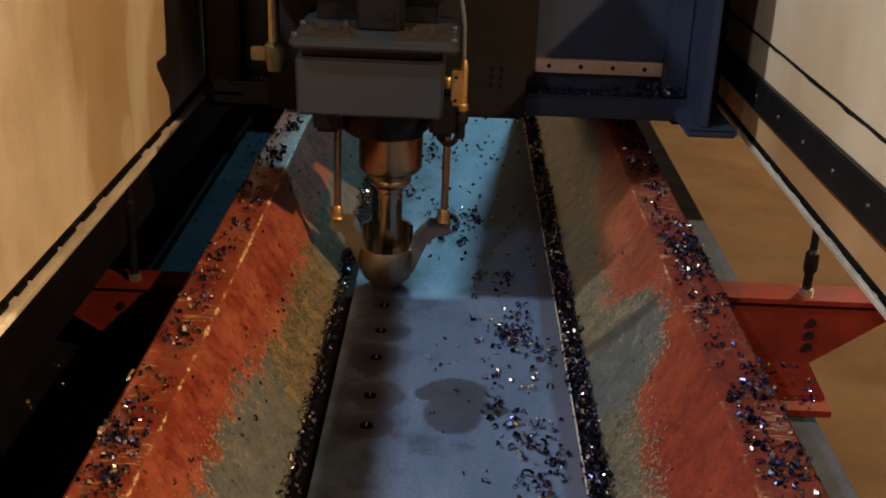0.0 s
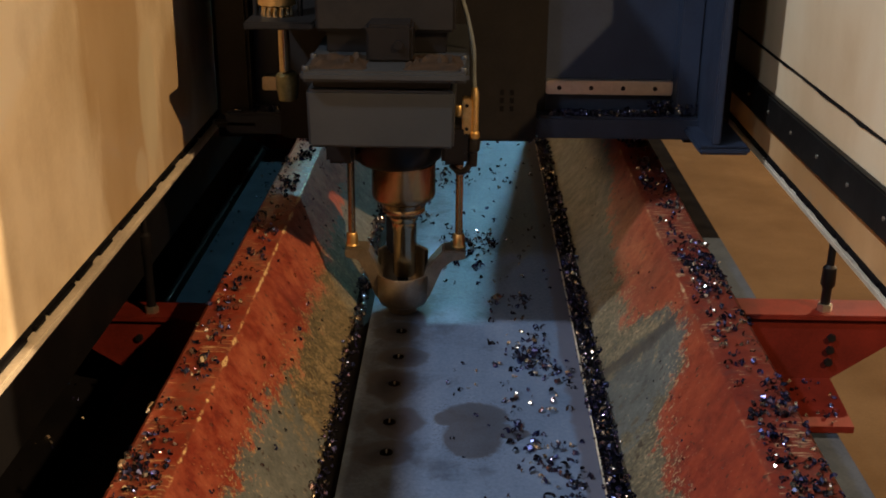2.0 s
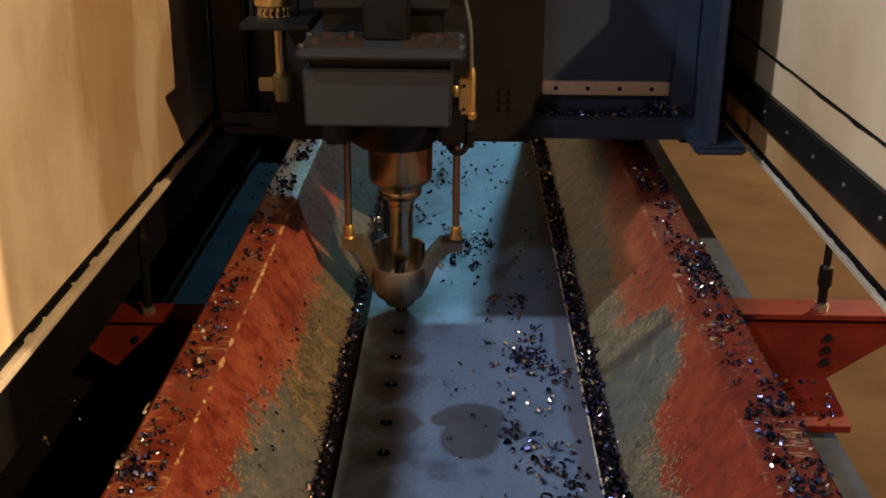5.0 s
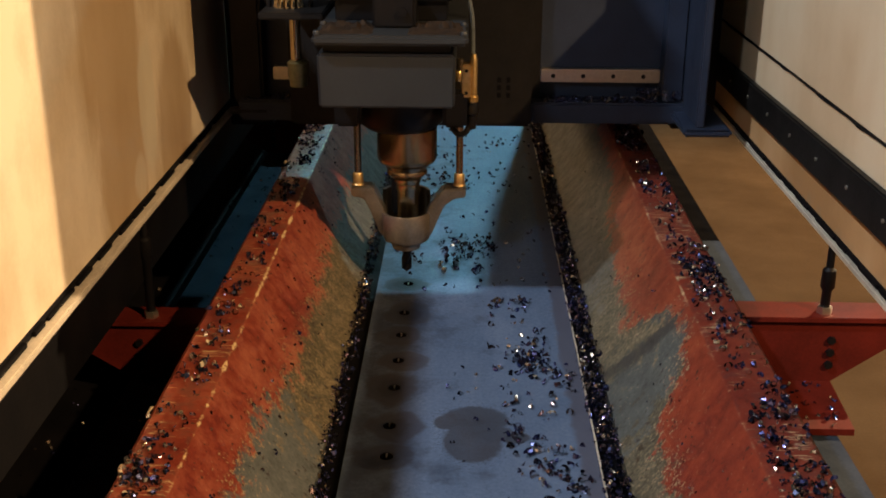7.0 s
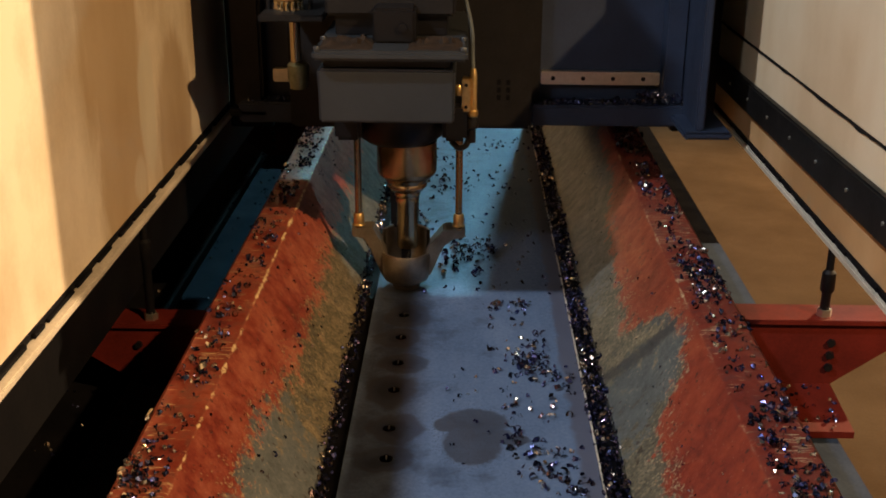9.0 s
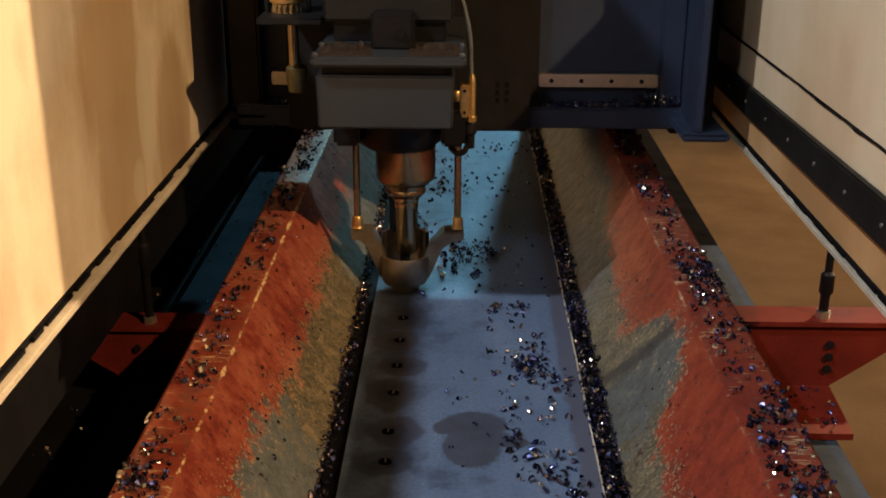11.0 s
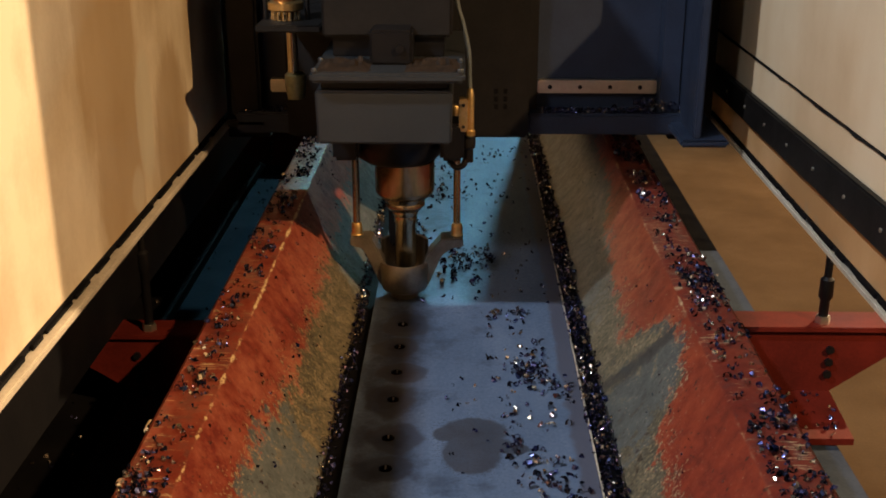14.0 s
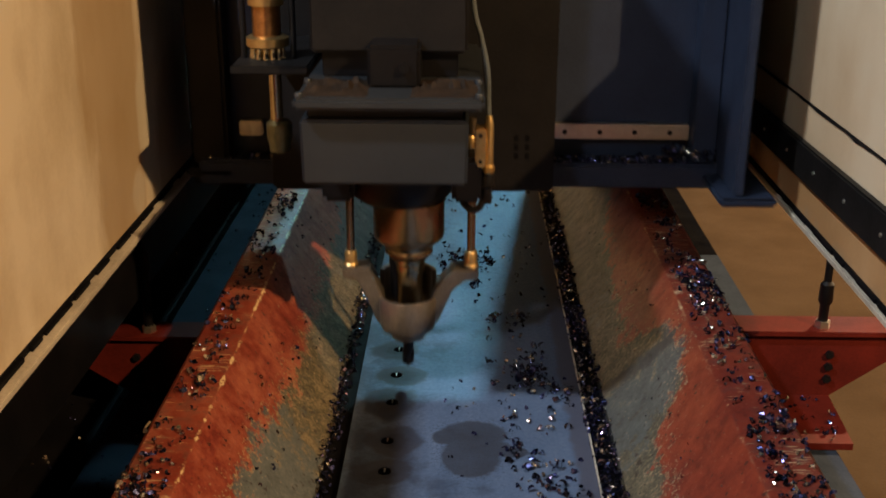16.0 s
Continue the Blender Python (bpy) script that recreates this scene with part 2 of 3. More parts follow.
def wall_paint_material(name, dark, mid, light, scraped=False):
    m, nt, b = material(name)
    runs, big, fine = noise_node(nt, 2.6, 4, 0.5, (1, 1.3, 0.4)), noise_node(nt, 2.4, 4), noise_node(nt, 90, 4)
    v = maths(nt, "ADD", maths(nt, "MULTIPLY", runs, 0.55), maths(nt, "ADD", maths(nt, "MULTIPLY", big, 0.40), maths(nt, "MULTIPLY", fine, 0.05)))
    c = ramp(nt, v, ((0.38, dark), (0.48, mid), (0.57, light)))
    x, y, z = xyz(nt)
    if scraped:
        # a brown smear with a pale rubbed patch beside it
        for cy, cz, ry, rz, amount, tone in ((2.2, 0.66, 0.21, 0.6, 0.75, (0.37, 0.25, 0.125)), (2.62, 0.42, 0.17, 0.24, 0.65, (0.34, 0.225, 0.115)), (2.40, 0.50, 0.07, 0.17, 0.75, (0.56, 0.50, 0.37)), (2.3, 0.37, 0.05, 0.06, 0.5, (0.58, 0.52, 0.40))):
            dy = maths(nt, "POWER", maths(nt, "ABSOLUTE", maths(nt, "DIVIDE", maths(nt, "SUBTRACT", y, cy), ry)), 2)
            dz = maths(nt, "POWER", maths(nt, "ABSOLUTE", maths(nt, "DIVIDE", maths(nt, "SUBTRACT", z, cz), rz)), 2)
            d = maths(nt, "ADD", maths(nt, "SQRT", maths(nt, "ADD", dy, dz)), maths(nt, "MULTIPLY", maths(nt, "SUBTRACT", noise_node(nt, 7, 5, 0.6, (1, 1.5, 0.5)), 0.5), 1.1))
            c = mix(nt, maths(nt, "MULTIPLY", maths(nt, "SUBTRACT", 1.0, span(nt, d, 0.7, 1.05)), amount), c, tone)
    low = maths(nt, "SUBTRACT", 1.0, span(nt, maths(nt, "ADD", z, maths(nt, "MULTIPLY", big, 0.09)), 0.345, 0.385))
    c = mix(nt, maths(nt, "MULTIPLY", low, maths(nt, "MULTIPLY", span(nt, noise_node(nt, 22, 5), 0.45, 0.6), 0.6)), c, (0.30, 0.23, 0.14))
    link(nt, c, b.inputs["Base Color"])
    b.inputs["Roughness"].default_value = 0.5
    bump(nt, b, v, 0.12)
    return m


PLATE = steel_plate_material()
RED_L, RED_R = worn_red_material("worn_red_primer", -1), worn_red_material("rubbed_red_primer", 1)
# arms' primer mixed darker than the beams', for the shade on them
RED_SHADED = plain("shade_darkened_red_primer", (0.048, 0.006, 0.004), (0.098, 0.012, 0.008), 0.6, scale=9, gloss=0.1)
CHIP = chip_material()
CREAM = wall_paint_material("stained_cream_paint", (0.33, 0.225, 0.125), (0.50, 0.40, 0.265), (0.66, 0.56, 0.41), scraped=True)
BEIGE = wall_paint_material("beige_wall_paint", (0.64, 0.47, 0.29), (0.72, 0.56, 0.37), (0.77, 0.63, 0.44))
OCHRE = wall_paint_material("ochre_wall_paint", (0.40, 0.22, 0.09), (0.50, 0.29, 0.13), (0.58, 0.36, 0.18))
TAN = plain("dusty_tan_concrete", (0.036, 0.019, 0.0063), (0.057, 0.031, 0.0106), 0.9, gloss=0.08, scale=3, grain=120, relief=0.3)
# oily machine parts; on trough, skirt and plinth the near-black is shade
OIL_SHADE = plain("oily_shaded_black_steel", (0.002, 0.002, 0.003), (0.007, 0.0065, 0.007), 0.45, 0.0, scale=8, gloss=0.25)
NAVY = plain("dark_blue_machine_paint", (0.014, 0.020, 0.038), (0.025, 0.035, 0.062), 0.5, scale=6, grain=140, gloss=0.3)
BLACK = plain("black_machine_paint", (0.005, 0.0048, 0.005), (0.013, 0.012, 0.012), 0.55, scale=8, gloss=0.2)
GREY = plain("dark_grey_enamel", (0.013, 0.016, 0.020), (0.022, 0.026, 0.030), 0.45, scale=7, grain=200)
RAIL = plain("ground_steel_rail", (0.50, 0.45, 0.37), (0.74, 0.68, 0.58), 0.34, 0.95, scale=9, grain=120, stretch=(0.3, 1, 1))
STEEL = plain("bronzed_spindle_steel", (0.20, 0.145, 0.08), (0.38, 0.29, 0.185), 0.28, 0.95, scale=12, grain=90)
BRIGHT = plain("bright_tool_steel", (0.40, 0.32, 0.20), (0.62, 0.52, 0.36), 0.22, 1.0, scale=20)
FOOT = plain("cast_grey_steel", (0.165, 0.14, 0.11), (0.29, 0.25, 0.20), 0.36, 0.75, scale=18)
OLIVE = plain("oily_olive_brass", (0.10, 0.08, 0.03), (0.22, 0.18, 0.08), 0.4, 0.8, scale=30)
BRASS = plain("dull_brass", (0.50, 0.32, 0.11), (0.78, 0.56, 0.26), 0.42, 0.95, scale=24)
DIRT = plain("greasy_brown_dirt", (0.006, 0.004, 0.003), (0.034, 0.021, 0.012), 0.75, scale=26, relief=0.8, gloss=0.2)
COPPER = plain("tarnished_copper", (0.34, 0.15, 0.05), (0.62, 0.32, 0.13), 0.4, 0.95, scale=24)
RUBBER = plain("grey_cable_rubber", (0.05, 0.06, 0.06), (0.10, 0.115, 0.115), 0.55, scale=20)
STRIP = plain("scuffed_pale_trim", (0.34, 0.30, 0.24), (0.62, 0.56, 0.46), 0.45, 0.0, scale=14, stretch=(1, 0.3, 1))
BASE = plain("blue_grey_base_steel", (0.014, 0.021, 0.036), (0.030, 0.042, 0.064), 0.8, 0.0, scale=6, gloss=0.05)
HALL = plain("dim_hall_wall", (0.05, 0.05, 0.05), (0.08, 0.078, 0.075), 0.9, scale=1.5, grain=20)
# matt near-black in place of the shade between right beam and floor
GAP_SHADE = plain("dead_black_shade", (0.003, 0.003, 0.004), (0.007, 0.007, 0.008), 0.95, gloss=0.0)
# near-black in place of the depth shade in gaps, gutters and bores
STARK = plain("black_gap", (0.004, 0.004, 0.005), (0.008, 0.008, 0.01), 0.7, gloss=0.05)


# ---- mesh helpers ----
def finish(name, bm, mat, parent=None, label="", smooth=True, angle=35):
    me = bpy.data.meshes.new(name)
    bm.normal_update()
    if smooth:
        for f in bm.faces:
            f.smooth = True
        for e in bm.edges:
            if len(e.link_faces) != 2 or e.calc_face_angle(0) > radians(angle):
                e.smooth = False
    bm.to_mesh(me)
    bm.free()
    me.materials.append(mat)
    ob = new(name, me)
    if parent:
        ob.parent = parent
    return tagged(ob, label)


def part(name, bm, mat, parent, label=""):
    return finish(name, bm, mat, parent, label)


def box(bm, x0, x1, y0, y1, z0, z1, bevel=0.003, taper=0.0):
    """A bevelled block; taper narrows its foot."""
    vs = [bm.verts.new((x, y, z)) for z in (z0, z1) for y in (y0, y1) for x in (x0, x1)]
    if taper:
        cx, cy = (x0 + x1) / 2, (y0 + y1) / 2
        for v in vs[:4]:
            v.co.x, v.co.y = cx + (v.co.x - cx) * (1 - taper), cy + (v.co.y - cy) * (1 - taper)
    fs = [bm.faces.new([vs[i] for i in q]) for q in ((0, 2, 3, 1), (4, 5, 7, 6), (0, 1, 5, 4), (1, 3, 7, 5), (3, 2, 6, 7), (2, 0, 4, 6))]
    if bevel:
        es = list({e for f in fs for e in f.edges})
        bmesh.ops.bevel(bm, geom=es, offset=bevel, segments=2, affect="EDGES", clamp_overlap=True)
    return bm


def block(*a, **k):
    return box(bmesh.new(), *a, **k)


def lathe(bm, cx, cy, profile, seg=40, turn=None):
    """A turned body: profile of (radius, z) from top to bottom, closed at both ends."""
    rings = []
    for r, z in profile:
        rings.append([bm.verts.new((cx + r * math.cos(2 * math.pi * i / seg), cy + r * math.sin(2 * math.pi * i / seg), z)) for i in range(seg)])
    for a, b in zip(rings, rings[1:]):
        for i in range(seg):
            j = (i + 1) % seg
            bm.faces.new((a[i], b[i], b[j], a[j]))
    bm.faces.new(rings[0])
    bm.faces.new(rings[-1][::-1])
    return bm


def turned(*a, **k):
    return lathe(bmesh.new(), *a, **k)


def rod(bm, p, q, r, seg=14):
    p, q = Vector(p), Vector(q)
    d = (q - p).normalized()
    u = d.orthogonal().normalized()
    v = d.cross(u)
    a, b = ([bm.verts.new(c + r * (math.cos(t) * u + math.sin(t) * v)) for t in [2 * math.pi * i / seg for i in range(seg)]] for c in (p, q))
    for i in range(seg):
        j = (i + 1) % seg
        bm.faces.new((a[i], a[j], b[j], b[i]))
    bm.faces.new(a[::-1])
    bm.faces.new(b)
    return bm


def pipe(points, r, seg=10, steps=8):
    """A tube along a smooth line through the points."""
    pts = [Vector(p) for p in points]
    line = []
    ext = [2 * pts[0] - pts[1]] + pts + [2 * pts[-1] - pts[-2]]
    for k in range(1, len(ext) - 2):
        a, b, c, d = ext[k - 1:k + 3]
        for s in range(steps):
            t = s / steps
            line.append(0.5 * (2 * b + (c - a) * t + (2 * a - 5 * b + 4 * c - d) * t * t + (3 * b - a - 3 * c + d) * t ** 3))
    line.append(pts[-1])
    bm, rings = bmesh.new(), []
    for i, p in enumerate(line):
        d = (line[min(i + 1, len(line) - 1)] - line[max(i - 1, 0)]).normalized()
        u = d.cross(Vector((0, 1, 0.3))).normalized()
        v = d.cross(u)
        rings.append([bm.verts.new(p + r * (math.cos(2 * math.pi * k / seg) * u + math.sin(2 * math.pi * k / seg) * v)) for k in range(seg)])
    for a, b in zip(rings, rings[1:]):
        for i in range(seg):
            j = (i + 1) % seg
            bm.faces.new((a[i], a[j], b[j], b[i]))
    return bm


def extrude(profile, y0, y1, steps=1):
    """A bar of the given (x, z) section along y."""
    bm = bmesh.new()
    rings = [[bm.verts.new((x, y0 + (y1 - y0) * k / steps, z)) for x, z in profile] for k in range(steps + 1)]
    n = len(profile)
    for a, b in zip(rings, rings[1:]):
        for i in range(n):
            bm.faces.new((a[i], a[(i + 1) % n], b[(i + 1) % n], b[i]))
    bm.faces.new(rings[0][::-1])
    bm.faces.new(rings[-1])
    bmesh.ops.recalc_face_normals(bm, faces=bm.faces)
    return bm


def extrude_x(x0, x1, profile):
    """A beam of the given (y, z) section along x."""
    bm = bmesh.new()
    a, b = ([bm.verts.new((x, y, z)) for y, z in profile] for x in (x0, x1))
    n = len(profile)
    for i in range(n):
        bm.faces.new((a[i], a[(i + 1) % n], b[(i + 1) % n], b[i]))
    bm.faces.new(a[::-1])
    bm.faces.new(b)
    bmesh.ops.recalc_face_normals(bm, faces=bm.faces)
    return bm


def empty(name, label, category, group=""):
    return tagged(new(name), label, category, group)


# ---- the hall round the machine ----
FLOOR = -0.55
Y0, Y1 = -1.6, 7.5
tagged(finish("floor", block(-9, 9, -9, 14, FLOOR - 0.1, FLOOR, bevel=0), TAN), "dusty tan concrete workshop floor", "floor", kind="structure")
for n, b in (("wall_north", (-9, 9, 14, 14.2, FLOOR, 7)), ("wall_south", (-9, 9, -9.2, -9, FLOOR, 7)), ("wall_west", (-9.2, -9, -9, 14, FLOOR, 7)), ("wall_east", (9, 9.2, -9, 14, FLOOR, 7))):
    tagged(finish(n, block(*b, bevel=0), HALL), "plain dim grey hall wall", "wall", kind="structure")
tagged(finish("ceiling", block(-9.2, 9.2, -9.2, 14.2, 7, 7.2, bevel=0), HALL), "plain dim hall ceiling", "ceiling", kind="structure")

# ---- bed: base sheet, plate, beams ----
for x0, x1, y1, z in ((-0.75, -0.255, Y1, -0.10), (0.298, 0.738, 3.06, -0.036)):
    tagged(finish("bed_base", block(x0, x1, Y0, y1, z - 0.03, z), BASE), "blue-grey steel base sheet under the red beams", "machine base", kind="structure")
# the right plinth's colour stands for the shaded band beside the beam
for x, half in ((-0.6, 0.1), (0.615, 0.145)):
    tagged(finish("bed_foot", block(x - half, x + half, Y0, Y1, FLOOR, -0.13 if x < 0 else -0.07, bevel=0.004), OIL_SHADE if x < 0 else GAP_SHADE), "near-black bed plinth on the floor, shade put into its colour", "machine base", kind="structure")


def plate_with_holes():
    """The work plate: a slab whose left strip is bored through."""
    x0, x1, t, r, n = -0.212, 0.250, 0.018, 0.013, 24
    bm = bmesh.new()

    def quad(xa, xb, ya, yb, z=0.0):
        vs = [bm.verts.new(p) for p in ((xa, ya, z), (xb, ya, z), (xb, yb, z), (xa, yb, z))]
        bm.faces.new(vs if z == 0 else vs[::-1])
    s, cx = 0.03, -0.136
    for z in (0.0, -t):
        quad(x0, cx - s, Y0, Y1, z)
        quad(cx + s, x1, Y0, Y1, z)
        y = Y0
        for hx, hy in HOLES:
            quad(cx - s, cx + s, y, hy - s, z)
            y = hy + s
        quad(cx - s, cx + s, y, Y1, z)
    for hx, hy in HOLES:
        rings = []
        for z, k in ((0.0, 0), (0.0, 1), (-0.0012, 2), (-t + 0.001, 2), (-t, 1), (-t, 0)):
            ring = []
            for i in range(n):
                a = 2 * math.pi * i / n
                c, d = math.cos(a), math.sin(a)
                if k == 0:
                    m = s / max(abs(c), abs(d))
                    ring.append(bm.verts.new((cx + c * m, hy + d * m, z)))
                else:
                    rr = r + (0.001 if k == 1 else 0)
                    ring.append(bm.verts.new((hx + c * rr, hy + d * rr, z)))
            rings.append(ring)
        for a, b in zip(rings, rings[1:]):
            for i in range(n):
                j = (i + 1) % n
                bm.faces.new((a[i], a[j], b[j], b[i]))
    for xa, xb, ya, yb in ((x0, x0, Y0, Y1), (x1, x1, Y1, Y0), (x1, x0, Y0, Y0), (x0, x1, Y1, Y1)):
        bm.faces.new([bm.verts.new(p) for p in ((xa, ya, -t), (xa, ya, 0), (xb, yb, 0), (xb, yb, -t))])
    return bm


plate = tagged(finish("steel_plate", plate_with_holes(), PLATE, angle=20), "blue-grey steel plate with drilled holes, coolant stains and swarf", "steel plate")
# dark lining put into each hole, its colour holding the hole's shade
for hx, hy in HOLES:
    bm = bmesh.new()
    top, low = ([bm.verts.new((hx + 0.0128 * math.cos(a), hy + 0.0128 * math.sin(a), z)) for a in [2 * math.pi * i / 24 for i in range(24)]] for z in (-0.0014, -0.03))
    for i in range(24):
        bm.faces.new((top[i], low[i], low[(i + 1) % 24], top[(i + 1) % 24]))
    part("bore", bm, STARK, plate, "oily bore lining, near-black for the hole's shade")
    # bright sliver in place of the glint on the bore's far wall
    part("glint_sliver", block(hx - 0.0014, hx + 0.0014, hy + 0.001, hy + 0.0125, -0.004, -0.001, bevel=0.0006), RAIL, plate)
tagged(finish("plate_support", block(-0.20, 0.24, Y0, Y1, FLOOR, -0.06), OIL_SHADE), "dark oily support bar under the steel plate", "machine base", kind="structure")

for x0, x1, z in ((0.2505, 0.2535, 0.004),):
    tagged(finish("plate_edge", block(x0, x1, Y0, Y1, -0.02, z, bevel=0.001), STRIP), "scuffed bright metal edge strip along the plate", "trim", kind="structure")

# left and right red beams, with sloped inner faces
left = empty("red_beam", "red-painted steel beam with sloped inner face rubbed to olive-grey metal", "beam", "red beams beside the plate")
part("body", extrude(((-0.497, -0.098), (-0.497, 0.192), (-0.489, 0.2), (-0.415, 0.2), (-0.407, 0.195), (-0.30, 0.052), (-0.252, 0.003), (-0.252, -0.098)), Y0, Y1), RED_L, left)
right = empty("red_beam", "red-painted steel beam with sloped inner face and a grey bare patch", "beam", "red beams beside the plate")
part("body", extrude(((0.544, -0.098), (0.544, 0.192), (0.536, 0.2), (0.449, 0.2), (0.441, 0.195), (0.349, 0.062), (0.296, 0.003), (0.296, -0.098)), Y0, Y1), RED_R, right)
# gutters beside the plate, blocks coloured near-black for the gap's shade
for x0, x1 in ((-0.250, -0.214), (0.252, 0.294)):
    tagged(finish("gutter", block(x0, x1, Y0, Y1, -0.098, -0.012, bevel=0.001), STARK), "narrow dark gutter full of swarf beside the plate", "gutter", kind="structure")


# cross arms that carry the side rails
def cross_arm(sign, x_in, x_out, y, drop=0.0):
    arm = empty("cross_arm", "red steel I-section cross arm bolted to the beam", "bracket", "cross arms under the side walls")
    lo, hi = sorted((sign * x_in, sign * x_out))
    part("top_flange", block(lo, hi, y - 0.012, y + 0.075, 0.118, 0.130, bevel=0.002), RED_SHADED, arm)
    bm = bmesh.new()
    xa, xm, xb = sign * x_in, sign * (x_in + 0.235), sign * x_out
    shape = ((xa, -0.02), (xm, -0.02), (xb, 0.088), (xb, 0.118), (xa, 0.118))
    f = bm.faces.new([bm.verts.new((x, y, z)) for x, z in shape])
    r = bmesh.ops.extrude_face_region(bm, geom=[f])
    for v in [g for g in r["geom"] if isinstance(g, bmesh.types.BMVert)]:
        v.co.y += 0.012
    bmesh.ops.recalc_face_normals(bm, faces=bm.faces)
    part("web", bm, RED_SHADED, arm)
    bm = bmesh.new()
    shape = ((xa, y - 0.205), (sign * (x_in + 0.222), y - 0.205), (sign * (x_in + 0.235), y), (xa, y))
    f = bm.faces.new([bm.verts.new((x, b, -0.02)) for x, b in shape])
    r = bmesh.ops.extrude_face_region(bm, geom=[f])
    for v in [g for g in r["geom"] if isinstance(g, bmesh.types.BMVert)]:
        v.co.z -= 0.014
    bmesh.ops.recalc_face_normals(bm, faces=bm.faces)
    part("bottom_flange", bm, RED_SHADED, arm)
    arm.location.z = -drop
    for k in range(3):
        bm = bmesh.new()
        bx, bz = sign * (x_in + 0.225), 0.02 + 0.028 * k
        rod(bm, (bx, y, bz), (bx, y - 0.008, bz), 0.009, 6)
        part("bolt", bm, OIL_SHADE, arm)
    return arm


cross_arm(1, 0.545, 0.93, 2.157)
cross_arm(-1, 0.498, 0.9, 2.285, 0.088)
cross_arm(-1, 0.498, 0.9, 4.15, 0.088)


# ---- side walls ----
def wavy_seam():
    """A line of old sealant between the panels, swelling here and there."""
    bm, rings, n = bmesh.new(), [], 260
    for k in range(n + 1):
        y = 1.0 + 4.0 * k / n
        wave = 0.004 * noise.noise((y * 5, 0, 3)) + 0.002 * noise.noise((y * 17, 2, 0))
        blob = 0.0008 + 0.006 * max(0.0, noise.noise((y * 6.5, 7, 1)) - 0.34) + 0.001 * noise.noise((y * 30, 1, 1))
        z = 0.552 + wave
        rings.append([bm.verts.new((WR - 0.003, y, z - blob)), bm.verts.new((WR - 0.004, y, z + blob)), bm.verts.new((WR + 0.012, y, z + blob + 0.001)), bm.verts.new((WR + 0.012, y, z - blob - 0.001))])
    for a, b in zip(rings, rings[1:]):
        for i in range(4):
            bm.faces.new((a[i], a[(i + 1) % 4], b[(i + 1) % 4], b[i]))
    bmesh.ops.recalc_face_normals(bm, faces=bm.faces)
    return bm


WL, WR = -0.69, 0.742
tagged(finish("wall_left", block(WL - 0.02, WL, Y0, Y1, 0.318, 0.98, bevel=0.002), CREAM), "cream-painted steel guard wall with brown rust stains", "guard wall", kind="structure")
tagged(finish("trim_left", block(WL - 0.014, WL + 0.020, Y0, Y1, 0.288, 0.302, bevel=0.003), STRIP), "scuffed pale metal trim along the wall's foot", "trim", kind="structure")
tagged(finish("seam_left", block(WL - 0.012, WL - 0.002, Y0, Y1, 0.302, 0.318, bevel=0), STARK), "dark gap above the trim", "trim", kind="structure")
# skirt added under the trim to keep the warm lamp off the arm
tagged(finish("skirt_left", block(WL - 0.03, WL - 0.014, Y0, Y1, 0.13, 0.288, bevel=0.002), OIL_SHADE), "near-black skirt below the wall's trim, added to shade the cross arm", "trim", kind="structure")
tagged(finish("wall_right", block(WR, WR + 0.02, Y0, Y1, 0.318, 0.410, bevel=0.001), OCHRE), "ochre-painted lower guard wall panel", "guard wall", kind="structure")
tagged(finish("wall_right_middle", block(WR, WR + 0.02, Y0, Y1, 0.410, 0.5505, bevel=0.002), BEIGE), "beige-painted middle guard wall panel", "guard wall", kind="structure")
tagged(finish("wall_right_upper", block(WR + 0.002, WR + 0.022, Y0, Y1, 0.5535, 1.02, bevel=0.002), BEIGE), "beige-painted upper guard wall panel", "guard wall", kind="structure")
tagged(finish("seam_right", wavy_seam(), STARK), "dark wavy seam between wall panels", "trim", kind="structure")
tagged(finish("trim_right", block(WR - 0.012, WR + 0.014, Y0, Y1, 0.293, 0.307, bevel=0.003), STRIP), "scuffed pale metal trim along the wall's foot", "trim", kind="structure")
tagged(finish("seam_right_low", block(WR - 0.004, WR + 0.012, Y0, Y1, 0.308, 0.318, bevel=0), STARK), "dark gap above the trim", "trim", kind="structure")
rngs = random.Random(5)
for side, x0, z0 in ((-1, WL - 0.002, 0.302), (1, WR - 0.008, 0.3085)):
    y = 1.3
    while y < 4.2:
        step = rngs.uniform(0.06, 0.2)
        x = x0
        part("sealant", block(x, x + 0.007, y, y + step * rngs.uniform(0.55, 0.9), z0, z0 + rngs.uniform(0.006, 0.010), bevel=0.0015), STARK, bpy.data.objects["trim_left" if side < 0 else "trim_right"])
        y += step
rack = empty("rack_rail", "black steel rail bolted along the beige wall", "rail")
bm = block(WR - 0.020, WR - 0.0005, 0.8, 5.0, 0.402, 0.482, bevel=0.004)
for v in bm.verts:  # the rail sinks a little towards the far end
    v.co.z -= (0.016 if v.co.z > 0.43 else 0.010) * (v.co.y - 2.06)
part("bar", bm, BLACK, rack)
for k in range(14):
    bm = bmesh.new()
    y = 1.45 + 0.2 * k
    z = 0.442 - 0.013 * (y - 2.06)
    rod(bm, (WR - 0.020, y, z), (WR - 0.023, y, z), 0.0045, 6)
    part("bolt", bm, RAIL, rack)

